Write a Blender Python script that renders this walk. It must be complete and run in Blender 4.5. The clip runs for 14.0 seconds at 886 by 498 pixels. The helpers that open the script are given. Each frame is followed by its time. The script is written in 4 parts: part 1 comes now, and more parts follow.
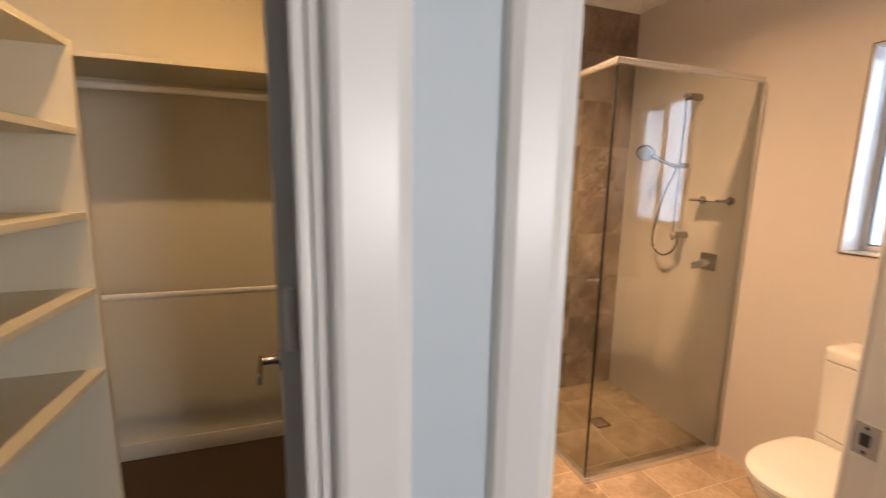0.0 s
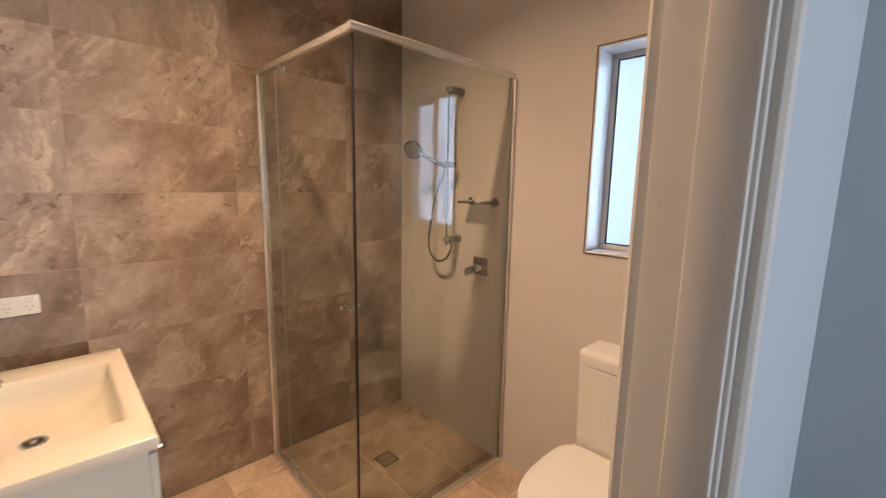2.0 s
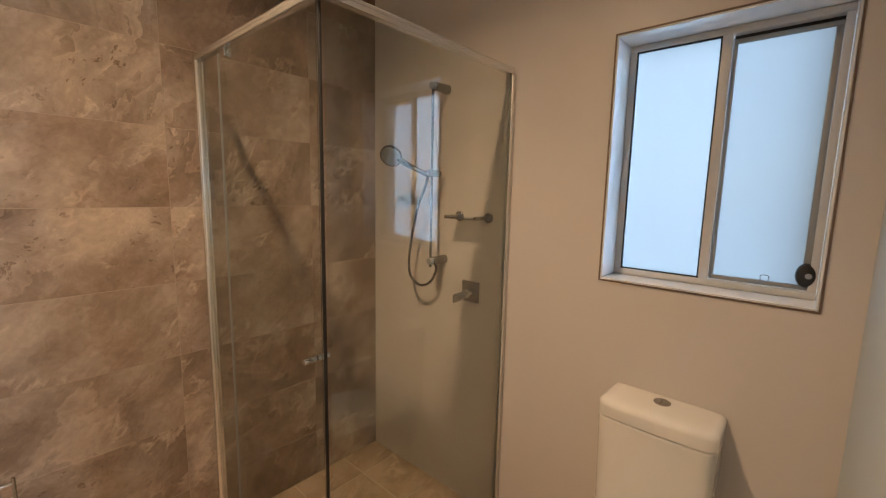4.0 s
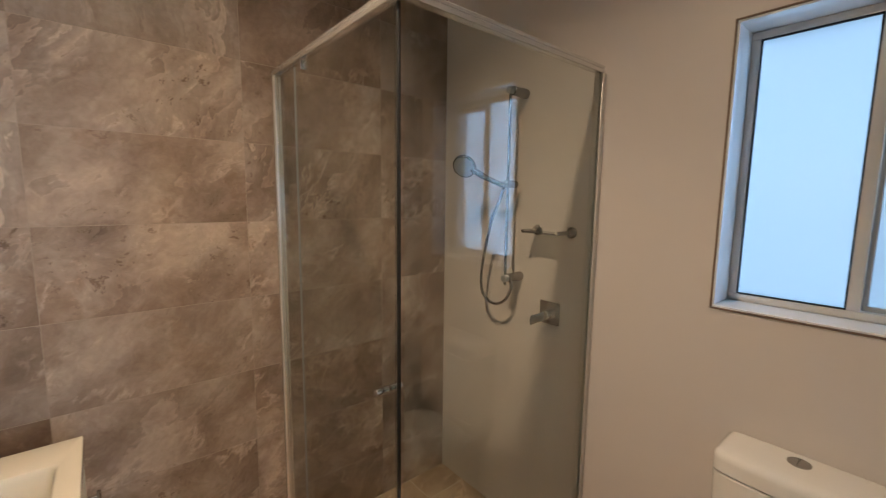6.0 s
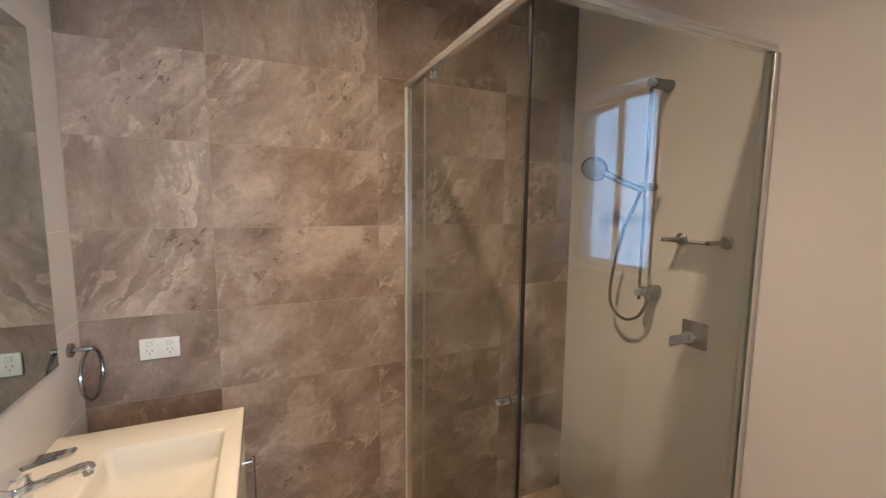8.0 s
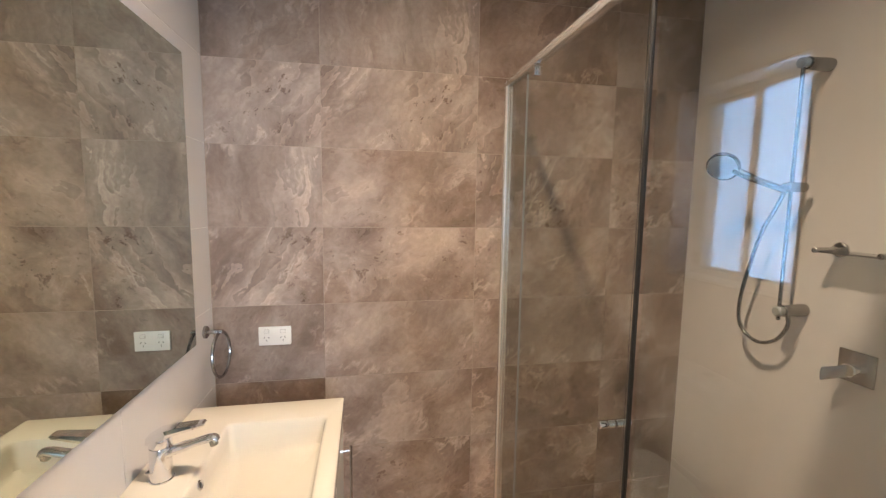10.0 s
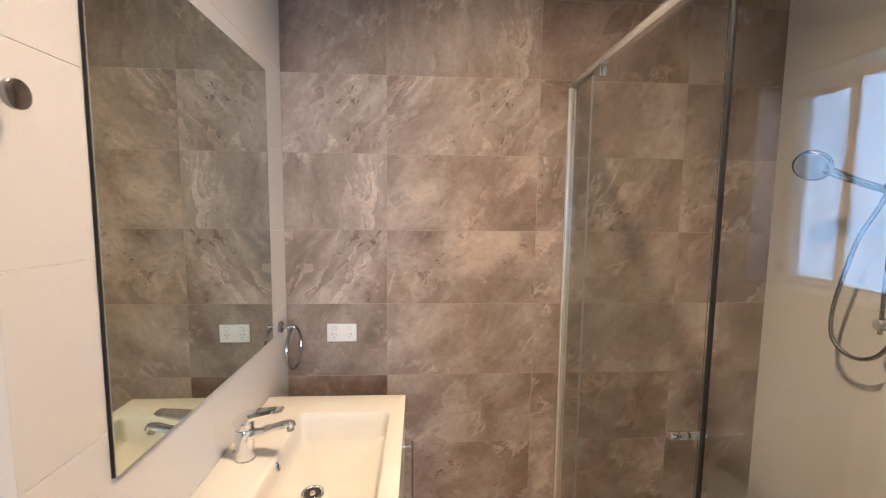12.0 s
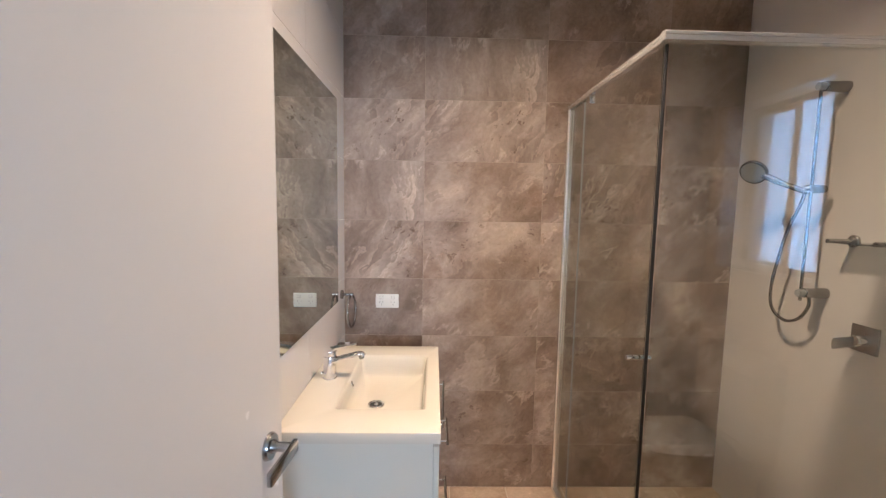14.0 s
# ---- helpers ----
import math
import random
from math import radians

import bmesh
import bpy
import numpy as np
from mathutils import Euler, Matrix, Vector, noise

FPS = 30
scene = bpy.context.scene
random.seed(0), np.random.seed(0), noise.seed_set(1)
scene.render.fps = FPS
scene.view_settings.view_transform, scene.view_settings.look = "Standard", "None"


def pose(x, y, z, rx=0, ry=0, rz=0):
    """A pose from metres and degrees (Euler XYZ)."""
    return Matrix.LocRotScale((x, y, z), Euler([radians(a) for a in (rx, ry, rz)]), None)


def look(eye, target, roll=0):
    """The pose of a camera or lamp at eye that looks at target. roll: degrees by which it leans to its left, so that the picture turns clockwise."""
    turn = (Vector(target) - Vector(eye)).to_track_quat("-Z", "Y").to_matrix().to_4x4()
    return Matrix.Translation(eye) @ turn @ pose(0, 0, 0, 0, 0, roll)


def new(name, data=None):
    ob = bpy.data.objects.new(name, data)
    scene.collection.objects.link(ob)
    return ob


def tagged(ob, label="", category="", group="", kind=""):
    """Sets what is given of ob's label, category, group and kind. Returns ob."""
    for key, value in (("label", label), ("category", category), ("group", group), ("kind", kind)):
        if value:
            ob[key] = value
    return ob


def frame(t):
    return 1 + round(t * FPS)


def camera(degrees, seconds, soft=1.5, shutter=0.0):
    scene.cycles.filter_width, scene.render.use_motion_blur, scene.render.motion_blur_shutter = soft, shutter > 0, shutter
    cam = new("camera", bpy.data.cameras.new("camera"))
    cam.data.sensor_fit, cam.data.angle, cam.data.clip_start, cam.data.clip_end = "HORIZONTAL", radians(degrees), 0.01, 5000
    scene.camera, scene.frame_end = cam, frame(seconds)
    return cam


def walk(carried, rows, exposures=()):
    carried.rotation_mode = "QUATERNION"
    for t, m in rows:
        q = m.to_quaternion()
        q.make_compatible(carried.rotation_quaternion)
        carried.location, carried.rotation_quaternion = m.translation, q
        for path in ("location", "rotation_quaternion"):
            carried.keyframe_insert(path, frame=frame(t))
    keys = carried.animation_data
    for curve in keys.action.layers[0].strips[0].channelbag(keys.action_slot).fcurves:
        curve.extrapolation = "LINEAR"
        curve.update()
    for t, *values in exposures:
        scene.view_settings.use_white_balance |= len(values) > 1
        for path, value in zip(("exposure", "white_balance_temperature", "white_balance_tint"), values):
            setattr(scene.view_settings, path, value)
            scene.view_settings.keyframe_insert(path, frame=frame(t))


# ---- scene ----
cam = camera(94.0, 14.0, soft=1.2, shutter=0.5)
METRES, EYE, TILT, LEAN, TURN = 2.2, 1.5, 0.0, 0.0, -19.4
PATH = [
    (0, (0.023, 0.605, 1.474), (0.66, 2.473, 1.155), 1.0),
    (0.5, (0.137, 0.621, 1.463), (1.019, 2.386, 1.136), 1.0),
    (1, (0.293, 0.688, 1.466), (1.409, 2.315, 1.137), 0.9),
    (1.5, (0.41, 0.759, 1.48), (1.68, 2.268, 1.147), 1.0),
    (2, (0.536, 0.859, 1.483), (1.9, 2.29, 1.178), 1.0),
    (2.5, (0.625, 0.941, 1.491), (2.072, 2.287, 1.185), 1.2),
    (5, (0.725, 1.254, 1.524), (2.208, 2.571, 1.266), 1.0),
    (5.5, (0.744, 1.273, 1.532), (2.137, 2.686, 1.281), 0.9),
    (6, (0.753, 1.294, 1.531), (2.029, 2.813, 1.286), 0.7),
    (6.5, (0.753, 1.306, 1.53), (1.915, 2.917, 1.294), 0.5),
    (7, (0.755, 1.313, 1.529), (1.792, 3.008, 1.3), 0.4),
    (7.5, (0.754, 1.319, 1.525), (1.676, 3.08, 1.303), 0.4),
    (8, (0.755, 1.331, 1.524), (1.557, 3.15, 1.305), 0.5),
    (8.5, (0.753, 1.349, 1.52), (1.452, 3.211, 1.308), 0.6),
    (9, (0.754, 1.369, 1.522), (1.339, 3.27, 1.309), 0.7),
    (11.5, (0.753, 1.371, 1.517), (0.907, 3.355, 1.318), 0.6),
    (12, (0.726, 1.35, 1.517), (0.843, 3.337, 1.324), 0.6),
    (12.5, (0.694, 1.295, 1.515), (0.806, 3.282, 1.325), 0.7),
    (13, (0.65, 1.174, 1.505), (0.792, 3.16, 1.326), 0.8),
    (13.5, (0.642, 1.029, 1.487), (0.775, 3.017, 1.307), 0.8),
    (14, (0.652, 0.903, 1.493), (0.698, 2.893, 1.299), 1.0),
]
walk(cam, [(t, look(eye, target, roll)) for t, eye, target, roll in PATH], exposures=[(0.0, 0.40, 8200, 25), (0.5, 0.25, 8300, 27), (1.0, 0.13, 7800, 27), (1.5, -0.03, 7050, 22), (2.0, -0.03, 6900, 20), (2.6, -0.15, 5950, 14), (5.0, -0.48, 7450, 15), (5.5, -0.5, 5800, 10), (6.0, -0.48, 5950, 10), (6.5, -0.43, 5950, 10), (7.0, -0.36, 5800, 11), (8.5, 0.03, 5500, 10), (11.5, 0.27, 5450, 12), (13.0, 0.19, 5450, 13), (14.0, 0.13, 5400, 14)])

# ---- light and exposure ----
world = bpy.data.worlds.new("sky")
scene.world = world
world.use_nodes = True
wn = world.node_tree
sky = wn.nodes.new("ShaderNodeTexSky")
sky.sky_type, sky.sun_disc = "NISHITA", False
sky.sun_elevation, sky.sun_rotation = radians(38), radians(200)
wn.nodes["Background"].inputs["Strength"].default_value = 0.08
wn.links.new(sky.outputs[0], wn.nodes["Background"].inputs["Color"])

sun_data = bpy.data.lights.new("sun", "SUN")
sun_data.energy, sun_data.angle, sun_data.color = 1.2, radians(12), (1.0, 0.95, 0.88)
sun = new("sun", sun_data)
sun.matrix_world = look((-4, -8, 8), (0, 0, 0))


def area_lamp(name, m, sx, sy, power, colour, shape="RECTANGLE", spread=180):
    data = bpy.data.lights.new(name, "AREA")
    data.shape, data.size, data.energy, data.color = shape, sx, power, colour
    if shape in ("RECTANGLE", "ELLIPSE"):
        data.size_y = sy
    data.spread = radians(spread)
    ob = new(name, data)
    ob.matrix_world = m
    return ob


CEIL = 2.67
WARM = (1.0, 0.715, 0.44)
LAMP = (1.0, 2.02)
ROBE_LAMP = (-0.42, 2.08)
area_lamp("bathroom_downlight_glow", pose(LAMP[0], LAMP[1], CEIL - 0.012), 0.075, 0, 17.8, WARM, "DISK", 145)
area_lamp("bathroom_downlight_beam", pose(LAMP[0], LAMP[1], CEIL - 0.011), 0.075, 0, 9.0, WARM, "DISK", 108)
area_lamp("robe_downlight_glow", pose(ROBE_LAMP[0], ROBE_LAMP[1], CEIL - 0.012), 0.06, 0, 7.4, (1.0, 0.71, 0.38), "DISK", 158)
# daylight of the room behind, through its window, and of the frosted bathroom window
area_lamp("bedroom_daylight", pose(1.5, -2.74, 1.5, 90, 0, 0), 0.86, 1.3, 54, (0.76, 0.89, 1.0), "RECTANGLE", 150)
area_lamp("bathroom_daylight", pose(2.50, 1.4175, 1.58, 0, 90, 0), 1.3, 1.1, 6.0, (0.74, 0.89, 1.0))
area_lamp("bright_sky_outside", look((4.6, -0.75, 1.9), (2.35, 1.42, 1.62)), 3.2, 3.2, 690, (0.47, 0.71, 1.0))

# ---- materials ----
def material(name, colour, rough=0.5, metal=0.0, coat=0.0, vary=0.0, scale=8.0, bump=0.0, bump_scale=60.0, rough_vary=0.0):
    m = bpy.data.materials.new(name)
    m.use_nodes = True
    nt = m.node_tree
    b = nt.nodes["Principled BSDF"]
    b.inputs["Base Color"].default_value = (*colour, 1)
    b.inputs["Roughness"].default_value, b.inputs["Metallic"].default_value = rough, metal
    b.inputs["Coat Weight"].default_value, b.inputs["Coat Roughness"].default_value = coat, 0.05
    geo = nt.nodes.new("ShaderNodeNewGeometry")
    if vary:
        n = nt.nodes.new("ShaderNodeTexNoise")
        n.inputs["Scale"].default_value, n.inputs["Detail"].default_value = scale, 6
        nt.links.new(geo.outputs["Position"], n.inputs["Vector"])
        mix = nt.nodes.new("ShaderNodeMix")
        mix.data_type = "RGBA"
        mix.inputs[6].default_value = (*[c * (1 - vary) for c in colour], 1)
        mix.inputs[7].default_value = (*[min(1, c * (1 + vary)) for c in colour], 1)
        nt.links.new(n.outputs["Fac"], mix.inputs[0])
        nt.links.new(mix.outputs[2], b.inputs["Base Color"])
    if rough_vary:
        n3 = nt.nodes.new("ShaderNodeTexNoise")
        n3.inputs["Scale"].default_value, n3.inputs["Detail"].default_value = scale * 2.3, 4
        nt.links.new(geo.outputs["Position"], n3.inputs["Vector"])
        mr = nt.nodes.new("ShaderNodeMapRange")
        mr.inputs["To Min"].default_value, mr.inputs["To Max"].default_value = rough - rough_vary, rough + rough_vary
        nt.links.new(n3.outputs["Fac"], mr.inputs["Value"])
        nt.links.new(mr.outputs[0], b.inputs["Roughness"])
    if bump:
        n2 = nt.nodes.new("ShaderNodeTexNoise")
        n2.inputs["Scale"].default_value, n2.inputs["Detail"].default_value = bump_scale, 4
        nt.links.new(geo.outputs["Position"], n2.inputs["Vector"])
        bp = nt.nodes.new("ShaderNodeBump")
        bp.inputs["Strength"].default_value, bp.inputs["Distance"].default_value = bump, 0.002
        nt.links.new(n2.outputs["Fac"], bp.inputs["Height"])
        nt.links.new(bp.outputs[0], b.inputs["Normal"])
    return m


def stone(name, dark, mid, light, rough, grain=-55.0, stretch=2.2, layers=1.0, flecks=1.0, patches=1.0, seed=None, side=0.0, count=5.0):
    """Stone-look porcelain print: clouds, slaty layers along the grain, flaked pits and brown patches.
    grain: its slope in degrees on the face; seed: one fixed patch of the pattern, else each tile takes its own;
    side: keeps the layers to one end of the tile; count: how many layers."""
    m = bpy.data.materials.new(name)
    m.use_nodes = True
    nt, L = m.node_tree, m.node_tree.links
    b = nt.nodes["Principled BSDF"]
    tc, oi = nt.nodes.new("ShaderNodeTexCoord"), nt.nodes.new("ShaderNodeObjectInfo")

    def maths(op, a, c=None, d=None):
        n = nt.nodes.new("ShaderNodeMath")
        n.operation = op
        for k, v in enumerate((a, c, d)):
            if v is None:
                continue
            if isinstance(v, (int, float)):
                n.inputs[k].default_value = v
            else:
                L.new(v, n.inputs[k])
        return n.outputs[0]

    def vec(op, a, c, d=None):
        n = nt.nodes.new("ShaderNodeVectorMath")
        n.operation = op
        for k, v in enumerate((a, c, d)):
            if v is None:
                continue
            if isinstance(v, tuple):
                n.inputs[k].default_value = v
            else:
                L.new(v, n.inputs[k])
        return n.outputs[0]

    if seed is None:
        comb = nt.nodes.new("ShaderNodeCombineXYZ")
        for k, f in enumerate((37.0, 91.0, 53.0)):
            L.new(maths("MULTIPLY", oi.outputs["Random"], f), comb.inputs[k])
        place = vec("ADD", tc.outputs["Object"], comb.outputs[0])
    else:
        place = vec("ADD", tc.outputs["Object"], (seed, seed * 0.37, seed * 0.71))

    def noise(at, scale, detail, rough_=0.55, colour=False):
        n = nt.nodes.new("ShaderNodeTexNoise")
        n.inputs["Scale"].default_value, n.inputs["Detail"].default_value = scale, detail
        n.inputs["Roughness"].default_value = rough_
        L.new(at, n.inputs["Vector"])
        return n.outputs["Color" if colour else "Fac"]

    def along(at, by):
        mp = nt.nodes.new("ShaderNodeMapping")
        mp.vector_type = "TEXTURE"
        mp.inputs["Rotation"].default_value = (0, radians(grain), 0)
        mp.inputs["Scale"].default_value = (by, 1, 1)
        L.new(at, mp.inputs["Vector"])
        return mp.outputs[0]

    def ramp(src, *stops):
        r = nt.nodes.new("ShaderNodeValToRGB")
        while len(r.color_ramp.elements) < len(stops):
            r.color_ramp.elements.new(0.5)
        for e, (p, c) in zip(r.color_ramp.elements, stops):
            e.position, e.color = p, (*(c if isinstance(c, tuple) else (c, c, c)), 1)
        L.new(src, r.inputs[0])
        return r.outputs[0]

    def mixed(fac, a, c, mode="MIX"):
        x = nt.nodes.new("ShaderNodeMix")
        x.data_type, x.blend_type = "RGBA", mode
        for k, v in ((0, fac), (6, a), (7, c)):
            if isinstance(v, float):
                x.inputs[k].default_value = v
            elif isinstance(v, tuple):
                x.inputs[k].default_value = (*v, 1)
            else:
                L.new(v, x.inputs[k])
        return x.outputs[2]

    bend = vec("MULTIPLY_ADD", noise(place, 3.0, 4, 0.6, True), (0.16, 0.16, 0.16), place)
    lain, fibre = along(bend, stretch), along(bend, stretch * 1.5)
    col = ramp(noise(lain, 4.2, 10, 0.60), (0.385, dark), (0.50, mid), (0.615, light))
    # slaty layers: each fades from a crisp pale edge
    steps = maths("FRACT", maths("MULTIPLY", noise(fibre, 3.2, 6, 0.56), count))
    edge = ramp(steps, (0.0, 1.36), (0.14, 1.18), (0.45, 1.0), (0.96, 0.85), (1.0, 1.15))
    where = noise(along(place, 1.3), 3.4, 3)
    if side:
        sep = nt.nodes.new("ShaderNodeSeparateXYZ")
        L.new(tc.outputs["Object"], sep.inputs[0])
        where = maths("MULTIPLY_ADD", sep.outputs[0], side, where)
    gate = ramp(where, (0.42, 0.0), (0.55, layers))
    col = mixed(gate, col, mixed(1.0, col, edge, "MULTIPLY"))
    # brown patches with one sharp rim
    blot = ramp(noise(bend, 2.1, 10, 0.62), (0.36, (0.76, 0.69, 0.63)), (0.42, (0.90, 0.86, 0.83)), (0.434, (1.0, 1.0, 1.0)), (0.60, (1.0, 1.0, 1.0)), (0.612, (1.07, 1.07, 1.07)))
    col = mixed(patches * 0.9, col, mixed(1.0, col, blot, "MULTIPLY"))
    # chalky threads
    thread = ramp(maths("ABSOLUTE", maths("SUBTRACT", noise(fibre, 4.6, 9, 0.62), 0.5)), (0.0, 0.7), (0.010, 0.4), (0.026, 0.0))
    some = ramp(noise(place, 5.2, 3), (0.52, 0.0), (0.60, 1.0))
    col = mixed(maths("MULTIPLY", thread, some), col, tuple(min(1, c * 1.3) for c in light))
    # flaked pits, crowded along the layers
    pit = ramp(noise(along(bend, 1.4), 30, 5, 0.7), (0.365, (0.52, 0.46, 0.42)), (0.41, (1.0, 1.0, 1.0)), (0.59, (1.0, 1.0, 1.0)), (0.65, (1.32, 1.31, 1.30)))
    crowd = ramp(noise(fibre, 4.0, 4), (0.48, 0.04), (0.60, min(1.0, flecks)))
    col = mixed(crowd, col, mixed(1.0, col, pit, "MULTIPLY"))
    fine = ramp(noise(along(bend, 1.3), 60, 5), (0.34, (0.92, 0.91, 0.90)), (0.64, (1.06, 1.06, 1.06)))
    col = mixed(1.0, col, fine, "MULTIPLY")
    tone = ramp(oi.outputs["Random"], (0.0, (0.92, 0.90, 0.88)), (0.5, (1.0, 0.995, 0.99)), (1.0, (1.06, 1.065, 1.07)))
    col = mixed(1.0, col, tone, "MULTIPLY")
    L.new(col, b.inputs["Base Color"])
    b.inputs["Specular IOR Level"].default_value = 0.3
    rr = nt.nodes.new("ShaderNodeMapRange")
    rr.inputs["To Min"].default_value, rr.inputs["To Max"].default_value = rough - 0.08, rough + 0.12
    L.new(noise(lain, 8, 4), rr.inputs["Value"])
    L.new(rr.outputs[0], b.inputs["Roughness"])
    bp = nt.nodes.new("ShaderNodeBump")
    bp.inputs["Strength"].default_value, bp.inputs["Distance"].default_value = 0.3, 0.002
    L.new(noise(fibre, 11, 7, 0.62), bp.inputs["Height"])
    L.new(bp.outputs[0], b.inputs["Normal"])
    return m


def clear_glass(name, tint, gloss=0.045):
    """Thin clear pane: tinted straight-through view with a mirror sheen that grows at grazing angles."""
    m = bpy.data.materials.new(name)
    m.use_nodes = True
    nt, L = m.node_tree, m.node_tree.links
    nt.nodes.remove(nt.nodes["Principled BSDF"])
    tr, gl, mx = nt.nodes.new("ShaderNodeBsdfTransparent"), nt.nodes.new("ShaderNodeBsdfGlossy"), nt.nodes.new("ShaderNodeMixShader")
    tr.inputs[0].default_value = (*tint, 1)
    gl.inputs["Roughness"].default_value = 0.0
    lw = nt.nodes.new("ShaderNodeLayerWeight")
    lw.inputs["Blend"].default_value = 0.5
    pw = nt.nodes.new("ShaderNodeMath")
    pw.operation = "POWER"
    pw.inputs[1].default_value = 5.0
    L.new(lw.outputs["Facing"], pw.inputs[0])
    ma = nt.nodes.new("ShaderNodeMath")
    ma.operation = "MULTIPLY_ADD"
    ma.inputs[1].default_value, ma.inputs[2].default_value = 1 - gloss, gloss
    L.new(pw.outputs[0], ma.inputs[0])
    L.new(ma.outputs[0], mx.inputs[0])
    L.new(tr.outputs[0], mx.inputs[1])
    L.new(gl.outputs[0], mx.inputs[2])
    L.new(mx.outputs[0], nt.nodes["Material Output"].inputs[0])
    return m


def frosted_glass(name, clear=1.0):
    """Obscure glass that scatters the daylight behind it, with a light sheen."""
    m = bpy.data.materials.new(name)
    m.use_nodes = True
    nt, L = m.node_tree, m.node_tree.links
    nt.nodes.remove(nt.nodes["Principled BSDF"])
    tl, rf, gl = nt.nodes.new("ShaderNodeBsdfTranslucent"), nt.nodes.new("ShaderNodeBsdfRefraction"), nt.nodes.new("ShaderNodeBsdfGlossy")
    haze, mx = nt.nodes.new("ShaderNodeMixShader"), nt.nodes.new("ShaderNodeMixShader")
    tl.inputs[0].default_value = (0.86 * clear, 0.91 * clear, 0.94 * clear, 1)
    rf.inputs["Color"].default_value = (0.90 * clear, 0.95 * clear, 0.97 * clear, 1)
    rf.inputs["Roughness"].default_value, rf.inputs["IOR"].default_value = 0.32, 1.05
    gl.inputs["Roughness"].default_value = 0.25
    haze.inputs[0].default_value, mx.inputs[0].default_value = 0.62, 0.04
    L.new(tl.outputs[0], haze.inputs[1])
    L.new(rf.outputs[0], haze.inputs[2])
    L.new(haze.outputs[0], mx.inputs[1])
    L.new(gl.outputs[0], mx.inputs[2])
    L.new(mx.outputs[0], nt.nodes["Material Output"].inputs[0])
    return m


def glow(name, colour, strength):
    m = bpy.data.materials.new(name)
    m.use_nodes = True
    b = m.node_tree.nodes["Principled BSDF"]
    b.inputs["Base Color"].default_value = (0.8, 0.8, 0.8, 1)
    b.inputs["Emission Color"].default_value = (*colour, 1)
    b.inputs["Emission Strength"].default_value = strength
    return m


D_, M_, L_ = (0.222, 0.168, 0.135), (0.311, 0.248, 0.207), (0.410, 0.342, 0.294)


def toned(f, warm=0.0):
    return [tuple(c * f * w for c, w in zip(t, (1 + warm, 1.0, 1 - warm))) for t in (D_, M_, L_)]


# prints of the wall tile: flaked diagonal, upright streaks, cloudy, pale smooth, brown
FLAKED = stone("flaked_stone_tile", *toned(1.10), 0.36, -52, 2.4, 1.0, 1.0, 0.5, seed=4.3, count=13.0)
FLAKED_LOW = stone("flaked_stone_tile_fine", *toned(1.07), 0.36, -55, 2.0, 1.0, 1.0, 0.8, count=10.0)
STREAKED = stone("streaked_stone_tile", *toned(1.04), 0.36, -88, 3.4, 1.0, 0.4, 0.3, seed=31.6, side=0.8, count=9.0)
CLOUDED = stone("clouded_stone_tile", *toned(1.04, 0.02), 0.36, -40, 1.3, 0.6, 0.8, 1.0)
SMOOTH = stone("smooth_pale_stone_tile", *toned(1.06, 0.01), 0.36, -48, 1.8, 0.55, 0.5, 0.7)
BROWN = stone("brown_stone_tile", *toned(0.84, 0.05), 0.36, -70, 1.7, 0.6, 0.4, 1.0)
# the streaked print again, darkened: dim light near the ceiling put into its colour
SHADESTREAK = stone("shaded_streaked_stone_tile", *toned(0.88), 0.36, -88, 3.4, 1.0, 0.4, 0.3, seed=31.6, side=0.8, count=9.0)
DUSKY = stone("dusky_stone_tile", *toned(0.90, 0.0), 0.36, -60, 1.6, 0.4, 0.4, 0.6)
FLOORSTONE = stone("stone_floor_tile", (0.39, 0.290, 0.205), (0.49, 0.372, 0.272), (0.58, 0.452, 0.345), 0.42, -30, 1.4, 0.25, 0.3, 0.5)
GROUT = material("grout", (0.38, 0.315, 0.26), 0.85, vary=0.12, scale=30, bump=0.2)
GROUTF = material("floor_grout", (0.68, 0.60, 0.50), 0.85, vary=0.12, scale=30, bump=0.2)
GROUTW = material("white_grout", (0.70, 0.68, 0.64), 0.8, vary=0.06, scale=30)
WHITETILE = material("white_wall_tile", (0.615, 0.595, 0.572), 0.22, coat=0.15, vary=0.015, scale=3, bump=0.02, bump_scale=9, rough_vary=0.05)
PAINT = material("warm_white_wall_paint", (0.645, 0.60, 0.575), 0.38, vary=0.025, scale=2.2, bump=0.05, bump_scale=130, rough_vary=0.06)
ROOMPAINT = material("cool_white_wall_paint", (0.50, 0.565, 0.605), 0.55, vary=0.03, scale=2.5, bump=0.06, bump_scale=140)
ROBEPAINT = material("robe_wall_paint", (0.70, 0.66, 0.56), 0.6, vary=0.03, scale=2.0, bump=0.06, bump_scale=140)
CEILPAINT = material("ceiling_paint", (0.82, 0.80, 0.76), 0.8, vary=0.02, scale=2.0, bump=0.05, bump_scale=120)
GLOSSWHITE = material("gloss_white_enamel", (0.70, 0.675, 0.635), 0.34, coat=0.0, vary=0.02, scale=5, bump=0.05, bump_scale=40, rough_vary=0.06)
MELAMINE = material("cream_melamine_board", (0.67, 0.62, 0.50), 0.45, vary=0.02, scale=4)
CERAMIC = material("white_vitreous_china", (0.76, 0.74, 0.71), 0.07, coat=0.5, vary=0.01, scale=3)
GLAZE = material("glazed_white_sill_tile", (0.86, 0.87, 0.88), 0.06, coat=0.4, vary=0.01, scale=4)
BASIN = material("white_polymarble", (0.69, 0.638, 0.535), 0.14, coat=0.3, vary=0.012, scale=4)
